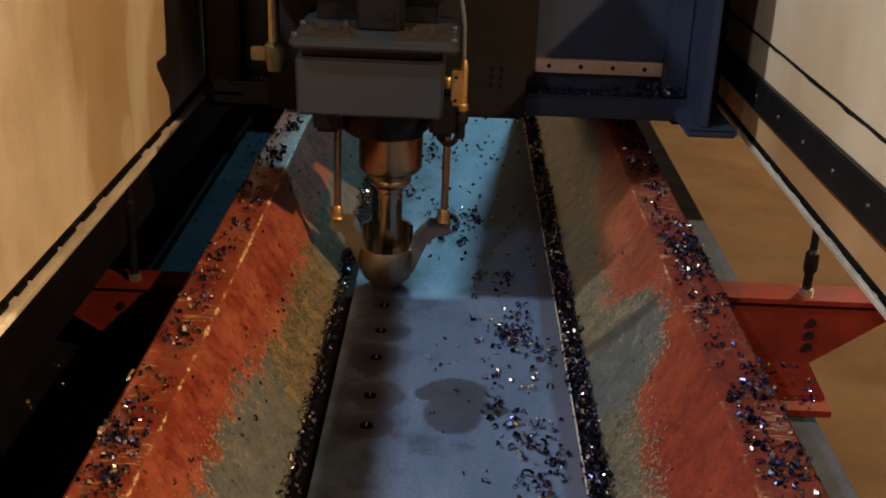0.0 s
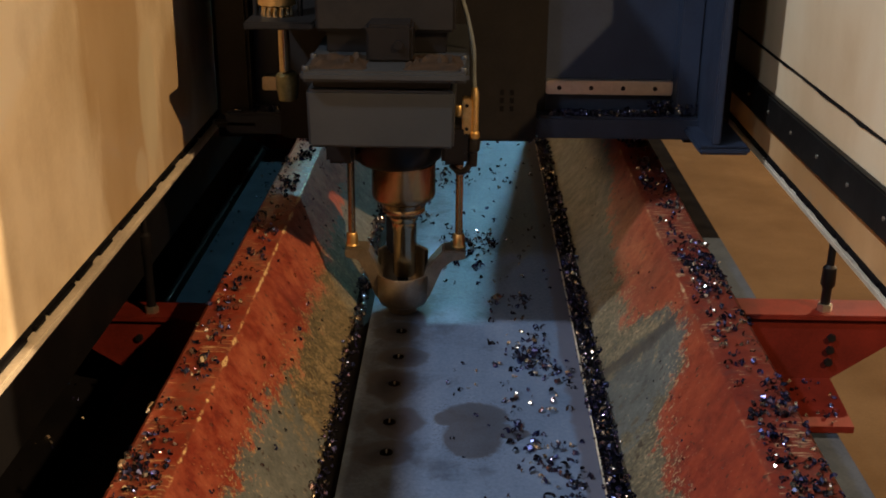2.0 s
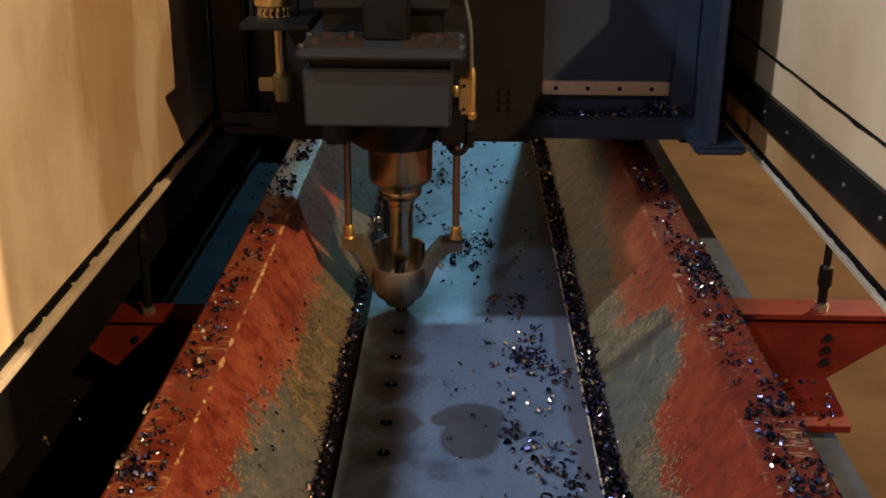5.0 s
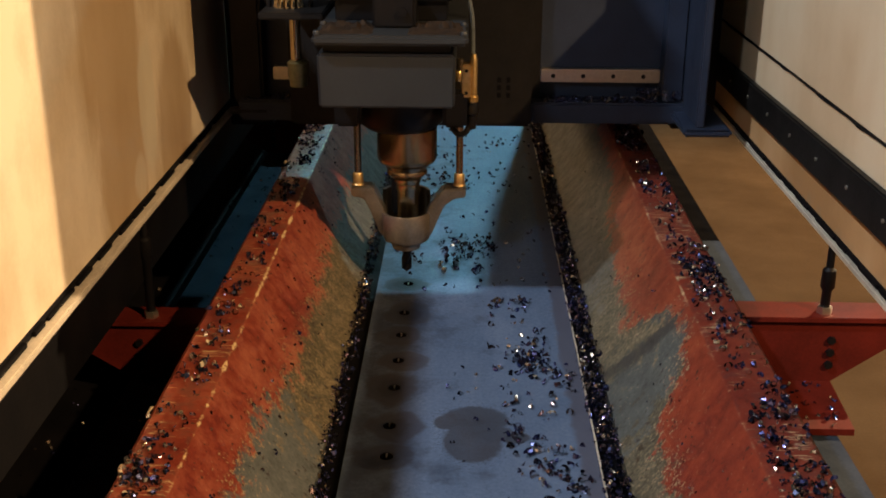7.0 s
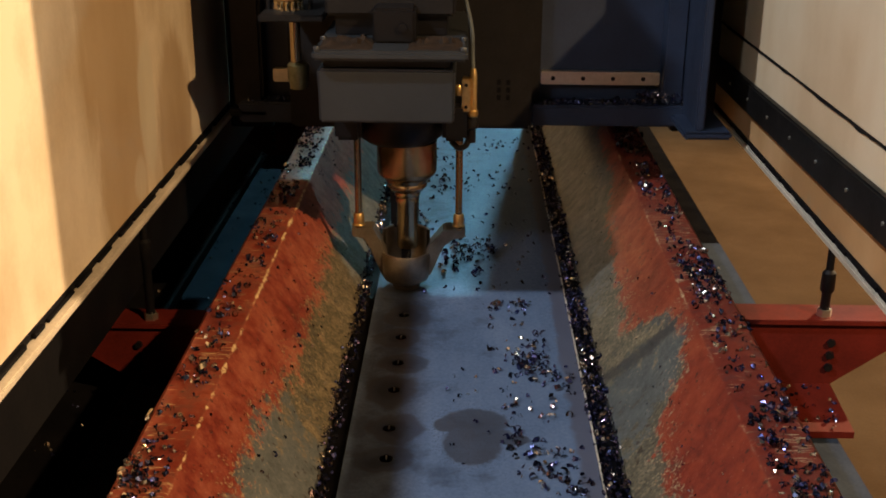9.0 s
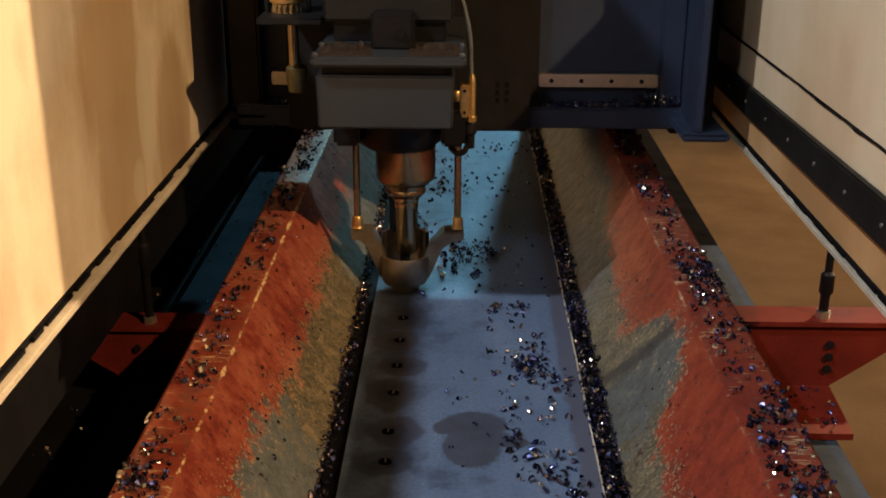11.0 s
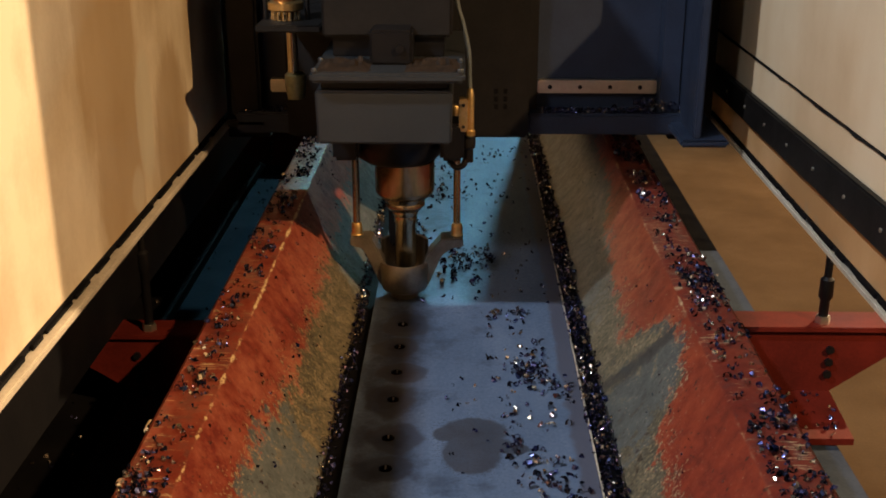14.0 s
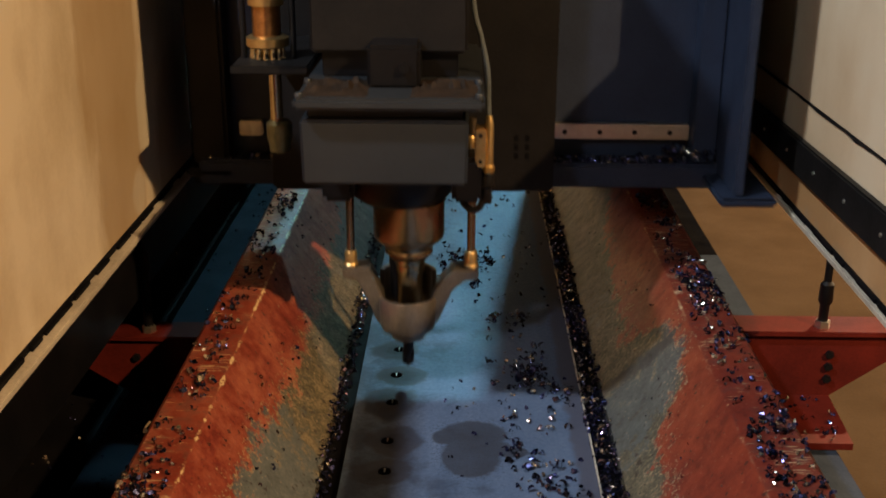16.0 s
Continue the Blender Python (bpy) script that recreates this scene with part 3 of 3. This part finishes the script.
# trim legs standing on the arms
for sx, sy, top, base in ((WR + 0.012, 2.175, 0.292, 0.130), (WL - 0.006, 2.305, 0.288, 0.042)):
    leg = empty("trim_leg", "dark threaded leg between trim and cross arm", "support leg", "trim legs")
    part("stud", turned(sx, sy, ((0.008, top), (0.008, 0.232), (0.014, 0.226), (0.015, 0.188), (0.010, 0.180), (0.010, base)), 14), OIL_SHADE, leg)
    part("nut", turned(sx, sy, ((0.015, base + 0.015), (0.016, base + 0.011), (0.016, base)), 6), RAIL, leg)

# cap and outer panel added to keep lamp light off the left base
tagged(finish("blocking_cap_left", block(-1.06, -0.705, Y0, Y1, 0.985, 1.0, bevel=0), OIL_SHADE), "plain black cap added over the guard wall to stop lamp light", "guard wall", kind="structure")
tagged(finish("blocking_wall_left", block(-1.06, -1.03, Y0, Y1, FLOOR, 0.985, bevel=0), OIL_SHADE), "plain black panel added behind the guard wall to stop lamp light", "guard wall", kind="structure")
# chip trough outside the left beam, near-black for the shade that lies there
tagged(finish("trough", block(-1.03, -0.805, Y0, Y1, -0.2, -0.16, bevel=0.002), OIL_SHADE), "near-black steel chip trough, shade put into its colour", "trough", kind="structure")

# ---- gantry ----
gantry = empty("gantry_drill", "dark blue travelling gantry drilling machine over the plate", "drilling machine")
# (its own space: y = 0 at the spindle axis, z = 0 on the plate)
part("bridge", extrude_x(-0.605, 0.64, ((0.40, 0.336), (0.455, 0.336), (0.72, 0.60), (0.72, 1.25), (0.40, 1.25))), NAVY, gantry, "dark blue bridge beam")
part("side_panel", block(0.175, 0.20, 0.36, 0.398, 0.336, 1.25), BLACK, gantry)
part("side_panel", block(0.522, 0.574, 0.33, 0.398, 0.393, 1.25), NAVY, gantry)
part("ledge", block(0.175, 0.60, 0.31, 0.398, 0.336, 0.392, bevel=0.006), NAVY, gantry, "swarf-covered lower ledge")
part("guide_rail", block(0.202, 0.52, 0.372, 0.399, 0.434, 0.469, bevel=0.003), RAIL, gantry, "bright ground guide rail")
part("guide_rail", block(-0.515, -0.462, 0.372, 0.399, 0.434, 0.469, bevel=0.003), RAIL, gantry, "bright ground guide rail")
part("ledge", block(-0.60, -0.37, 0.31, 0.398, 0.336, 0.392, bevel=0.006), NAVY, gantry)
for k in range(4):
    bm = bmesh.new()
    rod(bm, (0.235 + 0.08 * k, 0.3715, 0.451), (0.235 + 0.08 * k, 0.374, 0.451), 0.006, 12)
    part("rail_bolt", bm, OIL_SHADE, gantry)
post = part("post", block(0.576, 0.598, 0.135, 0.45, 0.372, 1.7, bevel=0.004), NAVY, gantry, "dark blue post")
part("foot_plate", block(0.545, 0.665, 0.12, 0.46, 0.352, 0.372, bevel=0.006), NAVY, gantry)
part("post", block(-0.615, -0.535, 0.33, 0.45, 0.372, 1.25, bevel=0.008), BLACK, gantry)
part("foot_plate", block(-0.63, -0.52, 0.31, 0.46, 0.352, 0.372, bevel=0.006), BLACK, gantry)
# added plates behind the posts, stopping lamp light slipping past the gantry
part("side_light_blocker", block(-0.684, -0.56, 0.60, 0.65, 0.25, 1.25, bevel=0.003), BLACK, gantry)
part("side_light_blocker", block(0.60, 0.722, 0.60, 0.65, 0.25, 1.25, bevel=0.003), BLACK, gantry)
part("end_plate", block(0.599, 0.618, 0.22, 0.45, 0.374, 1.25, bevel=0.003), BLACK, gantry)
# unseen block behind the bridge, added to cut the cool lamp's patch
bm = bmesh.new()
f = bm.faces.new([bm.verts.new((x, y, 0.212)) for x, y in ((0.165, 0.84), (0.722, 0.84), (0.722, 1.95), (0.275, 1.95), (0.235, 1.4), (0.2, 1.08))])
for v in [g for g in bmesh.ops.extrude_face_region(bm, geom=[f])["geom"] if isinstance(g, bmesh.types.BMVert)]:
    v.co.z = 1.0
bmesh.ops.recalc_face_normals(bm, faces=bm.faces)
part("rear_light_blocker", bm, BLACK, gantry)
# added arm that ties the blocker to the bridge
part("blocker_arm", block(0.25, 0.6, 0.72, 0.84, 0.5, 0.9), BLACK, gantry)

carriage = part("carriage", block(-0.455, 0.173, 0.265, 0.358, 0.338, 1.1, bevel=0.006), BLACK, gantry, "black-brown carriage plate")
for sx in (0.088, 0.112):
    for k in range(3):
        part("slot", block(sx - 0.005, sx + 0.005, 0.2635, 0.27, 0.415 + 0.02 * k, 0.429 + 0.02 * k, bevel=0.001), STARK, carriage)
# feed cylinder at the carriage's left
CX = -0.395
part("cylinder_bracket", block(-0.464, -0.318, -0.09, 0.266, 0.668, 0.684), BLACK, carriage)
part("cylinder_collar", turned(CX - 0.011, 0.0, ((0.034, 0.728), (0.041, 0.724), (0.041, 0.709), (0.034, 0.705), (0.020, 0.703), (0.020, 0.684))), BRASS, carriage, "brass collar")
part("cylinder_barrel", turned(CX - 0.012, 0.0, ((0.027, 0.86), (0.027, 0.714))), COPPER, carriage, "copper cylinder barrel")
part("cylinder_cap", turned(CX - 0.012, 0.0, ((0.034, 0.80), (0.034, 0.785))), BRASS, carriage)
for k in range(7):
    a = math.pi * (1.0 + (k + 0.5) / 7)
    part("collar_stud", turned(CX - 0.011 + 0.030 * math.cos(a), 0.030 * math.sin(a), ((0.0045, 0.706), (0.0045, 0.692), (0.006, 0.690), (0.006, 0.684)), 8), BRIGHT, carriage)
for sx in (-0.045, 0.05):
    bm = bmesh.new()
    rod(bm, (CX - 0.012 + sx, 0.0, 0.682), (CX - 0.012 + sx, 0.0, 0.95), 0.006)
    part("tie_rod", bm, BLACK, carriage)
part("piston", turned(CX, 0.0, ((0.015, 0.667), (0.015, 0.66), (0.0125, 0.655), (0.0125, 0.54))), BRIGHT, carriage)
part("fitting", turned(CX + 0.004, 0.0, ((0.018, 0.562), (0.025, 0.556), (0.025, 0.528), (0.021, 0.512), (0.02, 0.500))), OLIVE, carriage, "oily olive fitting")

# drilling head (drawn at its height while drilling)
SX = -0.14
head = part("drill_head", block(-0.308, -0.02, -0.30, 0.2, 0.469, 0.584, bevel=0.005, taper=0.012), GREY, gantry, "dark grey gearbox cover of the drill head")
part("neck", block(-0.297, -0.03, -0.28, 0.19, 0.583, 0.607), OIL_SHADE, head)
part("top_plate", block(-0.314, 0.006, -0.33, 0.22, 0.606, 0.627, bevel=0.006), GREY, head)
for x0, x1 in ((-0.305, -0.19), (-0.12, -0.005)):
    bm = bmesh.new()
    n, m = 16, 10
    grid = []
    for j in range(m + 1):
        row = []
        for i in range(n + 1):
            x, y = x0 + (x1 - x0) * i / n, -0.315 + 0.15 * j / m
            edge = min(i, n - i, j, m - j) / 3
            row.append(bm.verts.new((x + 0.004 * noise.noise((x * 60, y * 60, 1)), y, 0.6265 + min(1, edge) * (0.003 + 0.022 * abs(noise.noise((x * 55, y * 55, 4)))))))
        grid.append(row)
    for a, b in zip(grid, grid[1:]):
        for i in range(n):
            bm.faces.new((a[i], a[i + 1], b[i + 1], b[i]))
    part("grease", bm, DIRT, head, "greasy brown dirt on the plate")
for sx in (-0.304, -0.004):
    for sy in (-0.319, -0.2):
        part("screw", turned(sx, sy, ((0.006, 0.635), (0.007, 0.633), (0.007, 0.627)), 10), GREY, head)
part("motor_housing", block(-0.305, -0.022, -0.16, 0.24, 0.672, 1.2, bevel=0.006), BLACK, head)
part("motor_foot", block(-0.285, -0.04, -0.14, 0.22, 0.626, 0.673, bevel=0.003), OIL_SHADE, head)
bm = block(-0.196, -0.105, -0.24, -0.14, 0.626, 0.70, bevel=0.006)
part("front_rib", bm, OIL_SHADE, head)
bm = bmesh.new()
rod(bm, (-0.132, -0.250, 0.662), (-0.132, -0.235, 0.662), 0.009, 16)
part("bolt", bm, OIL_SHADE, head)
part("spindle_flange", turned(SX - 0.012, 0.0, ((0.118, 0.47), (0.118, 0.42), (0.112, 0.40), (0.10, 0.37), (0.08, 0.355))), OIL_SHADE, head)
for x0, x1 in ((-0.296, -0.235), (-0.05, 0.006)):
    part("cylinder_block", block(x0, x1, -0.12, 0.06, 0.382, 0.47, bevel=0.008), OIL_SHADE, head)
part("spindle_collar", turned(SX + 0.003, 0.0, ((0.066, 0.358), (0.072, 0.354), (0.072, 0.284), (0.0705, 0.276), (0.065, 0.269), (0.054, 0.263), (0.051, 0.256), (0.046, 0.248)), 56), STEEL, head, "bronzed steel spindle nose")
part("chuck", turned(SX + 0.004, 0.0, ((0.030, 0.240), (0.032, 0.236), (0.032, 0.219), (0.0285, 0.214), (0.029, 0.200), (0.0265, 0.196), (0.0265, 0.088), (0.023, 0.083)), 40), BRIGHT, head, "bright steel drill chuck")
part("chuck_ring", turned(SX + 0.003, 0.0, ((0.047, 0.252), (0.0485, 0.249), (0.0485, 0.241), (0.044, 0.237), (0.040, 0.231), (0.036, 0.229)), 44), STEEL, head)
part("coolant_sleeve", block(SX - 0.040, SX + 0.030, 0.028, 0.050, 0.12, 0.25, bevel=0.008), OIL_SHADE, head, "dark sleeve behind the chuck")


def drill_bit():
    """A two-flute twist drill, 26 mm across."""
    bm, n, rings = bmesh.new(), 16, []
    for k in range(22):
        z = 0.088 - k * 0.005
        tip = max(0.0, (k - 19) / 2)
        ring = []
        for i in range(n):
            a = 2 * math.pi * i / n
            r = 0.0128 * (0.72 + 0.28 * min(1, 1.6 * abs(math.cos(a))))
            r *= 1 - 0.9 * tip
            ring.append(bm.verts.new((SX + r * math.cos(a + z * 55), r * math.sin(a + z * 55), z)))
        rings.append(ring)
    for a, b in zip(rings, rings[1:]):
        for i in range(n):
            j = (i + 1) % n
            bm.faces.new((a[i], b[i], b[j], a[j]))
    bm.faces.new(rings[-1][::-1])
    return bm


part("drill_bit", drill_bit(), OIL_SHADE, head, "dark twist drill bit")
# cylinders that guide the rods of the pressure foot
for gx in (-0.256, -0.011):
    part("rod_guide", turned(gx, 0.0, ((0.018, 0.40), (0.018, 0.376), (0.013, 0.372)), 20), OIL_SHADE, head)
part("valve", block(-0.007, 0.013, -0.12, -0.08, 0.452, 0.527, bevel=0.003), BRASS, head, "brass air valve")
for k in range(2):
    bm = bmesh.new()
    rod(bm, (0.003, -0.1225, 0.464 + 0.05 * k), (0.003, -0.1185, 0.464 + 0.05 * k), 0.004, 8)
    part("valve_screw", bm, OIL_SHADE, head)
part("valve_tube", turned(0.019, -0.105, ((0.006, 0.549), (0.008, 0.54), (0.009, 0.534), (0.009, 0.456), (0.012, 0.452), (0.012, 0.442), (0.009, 0.438)), 14), BRASS, head)
part("valve_knob", turned(-0.014, -0.11, ((0.007, 0.512), (0.009, 0.508), (0.009, 0.492), (0.007, 0.488)), 12), BRASS, head)
part("cable", pipe(((0.018, -0.1, 0.545), (0.0165, -0.1, 0.575), (0.014, -0.1, 0.632), (0.001, -0.1, 0.694), (-0.012, -0.1, 0.743), (-0.022, -0.1, 0.85), (-0.03, 0.0, 1.04)), 0.005), RUBBER, head, "thin grey air hose")
part("coupling", turned(0.016, -0.09, ((0.012, 0.442), (0.016, 0.43), (0.016, 0.41), (0.011, 0.405), (0.011, 0.375)), 12), OIL_SHADE, head)
part("hose", pipe(((0.012, -0.09, 0.385), (0.004, -0.095, 0.368), (-0.012, -0.095, 0.362), (-0.03, -0.085, 0.375)), 0.007), OIL_SHADE, head)


# pressure foot on two rods
def pressure_cup():
    """A ring that bears on the plate, open and cut away behind, with a bevelled nose."""
    bm, seg = bmesh.new(), 48
    prof = ((0.052, 0.094), (0.060, 0.096), (0.062, 0.090), (0.060, 0.036), (0.055, 0.024), (0.037, 0.015), (0.034, 0.001), (0.024, 0.001), (0.026, 0.018), (0.047, 0.045))
    rings = [[bm.verts.new((SX + r * math.cos(2 * math.pi * i / seg), r * math.sin(2 * math.pi * i / seg), z)) for i in range(seg)] for r, z in prof]
    rings.append(rings[0])
    for a, b in zip(rings, rings[1:]):
        for i in range(seg):
            j = (i + 1) % seg
            bm.faces.new((a[i], a[j], b[j], b[i]))
    bmesh.ops.recalc_face_normals(bm, faces=bm.faces)
    return bm


def foot_arm(gx):
    """A cast arm rising from the cup's flank to the rod."""
    s = -1 if gx < SX else 1
    bm = bmesh.new()
    shape = ((SX + s * 0.050, 0.028), (SX + s * 0.062, 0.040), (SX + s * 0.092, 0.112), (gx - s * 0.012, 0.132), (gx + s * 0.016, 0.136), (gx + s * 0.016, 0.156), (gx - s * 0.036, 0.156), (SX + s * 0.060, 0.118), (SX + s * 0.048, 0.088))
    f = bm.faces.new([bm.verts.new((x, -0.02, z)) for x, z in shape])
    r = bmesh.ops.extrude_face_region(bm, geom=[f])
    for v in [g for g in r["geom"] if isinstance(g, bmesh.types.BMVert)]:
        v.co.y += 0.062
    bmesh.ops.recalc_face_normals(bm, faces=bm.faces)
    bmesh.ops.bevel(bm, geom=list(bm.edges), offset=0.003, segments=2, affect="EDGES", clamp_overlap=True)
    return bm


foot = part("pressure_foot", pressure_cup(), FOOT, gantry, "cast grey steel pressure foot round the drill")
for gx in (-0.256, -0.011):
    part("arm", foot_arm(gx), FOOT, foot)
    bm = bmesh.new()
    rod(bm, (gx, 0.0, 0.15), (gx, 0.0, 0.47), 0.0085, 18)
    part("rod", bm, STEEL, foot, "polished guide rod")
    part("rod_nut", turned(gx, 0.0, ((0.011, 0.192), (0.013, 0.188), (0.013, 0.166), (0.016, 0.162)), 12), BRASS, foot)
bm = bmesh.new()
seg = 20
arc = [(SX + 0.052 * math.cos(a), 0.052 * math.sin(a)) for a in [math.pi * (0.08 + 0.84 * i / seg) for i in range(seg + 1)]]
low, top = [bm.verts.new((x, y, 0.09)) for x, y in arc], [bm.verts.new((x, y, 0.145)) for x, y in arc]
low2, top2 = [bm.verts.new((SX + (x - SX) * 1.16, y * 1.16, 0.09)) for x, y in arc], [bm.verts.new((SX + (x - SX) * 1.16, y * 1.16, 0.145)) for x, y in arc]
for i in range(seg):
    for a, b in ((low, top), (top, top2), (top2, low2), (low2, low)):
        bm.faces.new((a[i], a[i + 1], b[i + 1], b[i]))
bmesh.ops.recalc_face_normals(bm, faces=bm.faces)
part("back_guard", bm, FOOT, foot)

# ---- swarf ----
rng = np.random.default_rng(7)


def curls(name, places, parent=None, size=(0.004, 0.0085), label=""):
    """Curled chips lying at the given (x, y, z), joined into one mesh."""
    verts, faces = [], []
    for x, y, z in places:
        s = rng.uniform(*size) * (1.4 if rng.random() < 0.1 else 1)
        arc, n = rng.uniform(2.6, 6.6), 7
        w, cone = s * rng.uniform(0.3, 0.8), rng.uniform(0.35, 1.0)
        q = Euler(rng.uniform(0, 6.283, 3)).to_matrix()
        k = len(verts)
        for i in range(n + 1):
            a = arc * i / n
            for e, r in ((-0.5, s * 0.62), (0.5, s * 0.62 * cone)):
                p = q @ Vector((r * math.cos(a), r * math.sin(a), e * w + 0.5 * s * a / arc))
                verts.append((x + p.x, y + p.y, z + p.z + s * 0.45))
        for i in range(n):
            faces.append((k + 2 * i, k + 2 * i + 1, k + 2 * i + 3, k + 2 * i + 2))
    me = bpy.data.meshes.new(name)
    me.from_pydata(verts, [], faces)
    me.materials.append(CHIP)
    ob = new(name, me)
    if parent:
        ob.parent = parent
    return tagged(ob, label, "" if parent else "swarf", kind="stuff")


def strewn(n, x0, x1, y0, y1, z, clump=0.0, spread=0.04, rise=0.0):
    """n places in a strip, a share of them drawn together in clumps."""
    out = []
    centres = [(rng.uniform(x0, x1), rng.uniform(y0, y1)) for _ in range(max(1, n // 22))]
    while len(out) < n:
        if rng.random() < clump:
            c = centres[rng.integers(len(centres))]
            x, y = rng.normal(c[0], spread), rng.normal(c[1], spread * 1.6)
        else:
            x, y = rng.uniform(x0, x1), rng.uniform(y0, y1)
        if x0 <= x <= x1 and y0 <= y <= y1:
            out.append((x, y, z + rng.uniform(0, rise)))
    return out


curls("gutter_swarf", strewn(2200, 0.250, 0.297, 1.2, 4.4, -0.010, 0.3, 0.03, 0.018), size=(0.0045, 0.0105), label="blue tempered swarf heaped along the plate's edge")
curls("gutter_swarf", strewn(1100, -0.262, -0.228, 1.2, 4.4, -0.006, 0.3, 0.03, 0.016), size=(0.0045, 0.0095), label="blue tempered swarf in the narrow gutter")
curls("beam_swarf", strewn(760, -0.49, -0.422, 1.2, 4.4, 0.2, 0.8, 0.02), size=(0.0045, 0.0105), label="blue and brown swarf strewn on the red beam")
curls("beam_swarf", strewn(820, 0.455, 0.538, 1.2, 3.9, 0.2, 0.8, 0.022), size=(0.005, 0.0115), label="blue and brown swarf strewn on the red beam")
curls("beam_swarf", strewn(150, 0.46, 0.538, 2.06, 2.3, 0.2, 0.7, 0.02), size=(0.006, 0.0115), label="dark blue swarf heaped on the red beam")
curls("plate_swarf", strewn(120, 0.05, 0.19, 2.13, 2.52, 0.0, 0.85, 0.02), size=(0.006, 0.0125), label="curled bright swarf heaped on the steel plate")
curls("plate_swarf", strewn(230, 0.075, 0.235, 1.35, 2.2, 0.0, 0.6, 0.022), size=(0.006, 0.0125), label="curled swarf strewn on the steel plate")
curls("plate_swarf", strewn(14, -0.05, 0.06, 1.5, 2.3, 0.0), size=(0.005, 0.009), label="few stray chips on the steel plate")
curls("plate_swarf", strewn(210, -0.19, 0.24, 2.55, 4.2, 0.0, 0.5, 0.035), size=(0.006, 0.0115), label="dark swarf strewn behind the drill")
curls("plate_swarf", strewn(120, -0.06, 0.09, 2.68, 3.0, 0.0, 0.75, 0.03), size=(0.006, 0.0125), label="dark swarf heaped behind the drill")
curls("arm_swarf", strewn(70, 0.55, 0.76, 1.96, 2.15, -0.02), size=(0.005, 0.010), label="swarf lying on the cross arm's lower flange")
curls("trough_swarf", strewn(120, -1.02, -0.82, 1.4, 4.0, -0.16), label="swarf glinting in the black trough")
curls("base_swarf", strewn(170, -0.79, -0.51, 1.4, 4.2, -0.10), size=(0.005, 0.010), label="swarf strewn on the base sheet")


def on_slope(n, x0, z0, x1, z1):
    out = []
    for x, y, z in strewn(n, 0, 1, 1.3, 3.4, 0.0, 0.35, 0.12):
        out.append((x0 + (x1 - x0) * x, y, z0 + (z1 - z0) * x))
    return out


curls("slope_swarf", on_slope(130, -0.30, 0.05, -0.405, 0.192), size=(0.003, 0.007), label="fine chips stuck to the red slope")
curls("slope_swarf", on_slope(60, 0.35, 0.06, 0.44, 0.192), size=(0.003, 0.0065), label="fine chips stuck to the red slope")
curls("ledge_swarf", strewn(300, 0.20, 0.51, 0.315, 0.37, 0.392, 0.5, 0.02) + strewn(240, 0.46, 0.595, 0.315, 0.39, 0.392, 0.5, 0.02, 0.03), gantry)
curls("ledge_swarf", strewn(80, -0.58, -0.40, 0.315, 0.37, 0.392), gantry)


# ---- movement ----
def motions():
    drill_a, drill_b = 2.435, 2.62
    walk(gantry, [(t, pose(0, y, 0)) for t, y in (
        (0, drill_a), (3, drill_a), (6.2, drill_a), (6.3, drill_a + 0.005), (6.5, drill_a + 0.078), (6.7, drill_a + 0.15), (6.9, drill_b - 0.004), (7.0, drill_b),
        (7.2, drill_b), (11, drill_b), (15.5, drill_b), (15.6, drill_b - 0.015), (15.7, drill_b - 0.07), (15.8, drill_b - 0.17), (15.9, drill_b - 0.31), (16.0, drill_b - 0.455))])
    slide = ((0, 0.0), (8, 0.0), (15.55, 0.0), (15.7, 0.004), (15.85, 0.016), (16.0, 0.031))
    walk(carriage, [(t, pose(x, 0, 0)) for t, x in slide])

    def across(t):
        return float(np.interp(t, [a for a, b in slide], [b for a, b in slide]))
    feed = ((0, 0.015), (0.5, 0.016), (1, 0.013), (1.5, 0.009), (2, 0.007), (2.5, 0.005), (3, 0.002), (3.5, -0.001), (4, -0.004), (4.4, -0.006), (4.7, 0.045), (4.9, 0.05),
            (6.5, 0.05), (7, 0.05), (7.2, 0.049), (7.5, 0.044), (7.7, 0.036), (8, 0.028), (8.5, 0.025), (9, 0.023), (11.5, 0.013), (12, 0.009), (12.5, 0.006), (13, 0.003), (13.5, 0.0),
            (14, -0.002), (14.2, 0.006), (14.4, 0.048), (14.5, 0.05), (15, 0.05), (15.5, 0.05), (15.7, 0.05), (15.85, 0.05), (16, 0.05))
    walk(head, [(t, pose(across(t), 0, z)) for t, z in feed])
    press = ((0, 0.0), (2, 0.0), (4.8, 0.0), (5.0, 0.02), (5.3, 0.095), (5.5, 0.101), (6.5, 0.101), (7.0, 0.098), (7.05, 0.09), (7.2, 0.004), (7.25, 0.0), (9, 0.0),
             (14.85, 0.0), (15.0, 0.024), (15.3, 0.09), (15.4, 0.101), (15.55, 0.101), (15.7, 0.101), (15.85, 0.101), (16.0, 0.101))
    walk(foot, [(t, pose(across(t), 0, z)) for t, z in press])


motions()
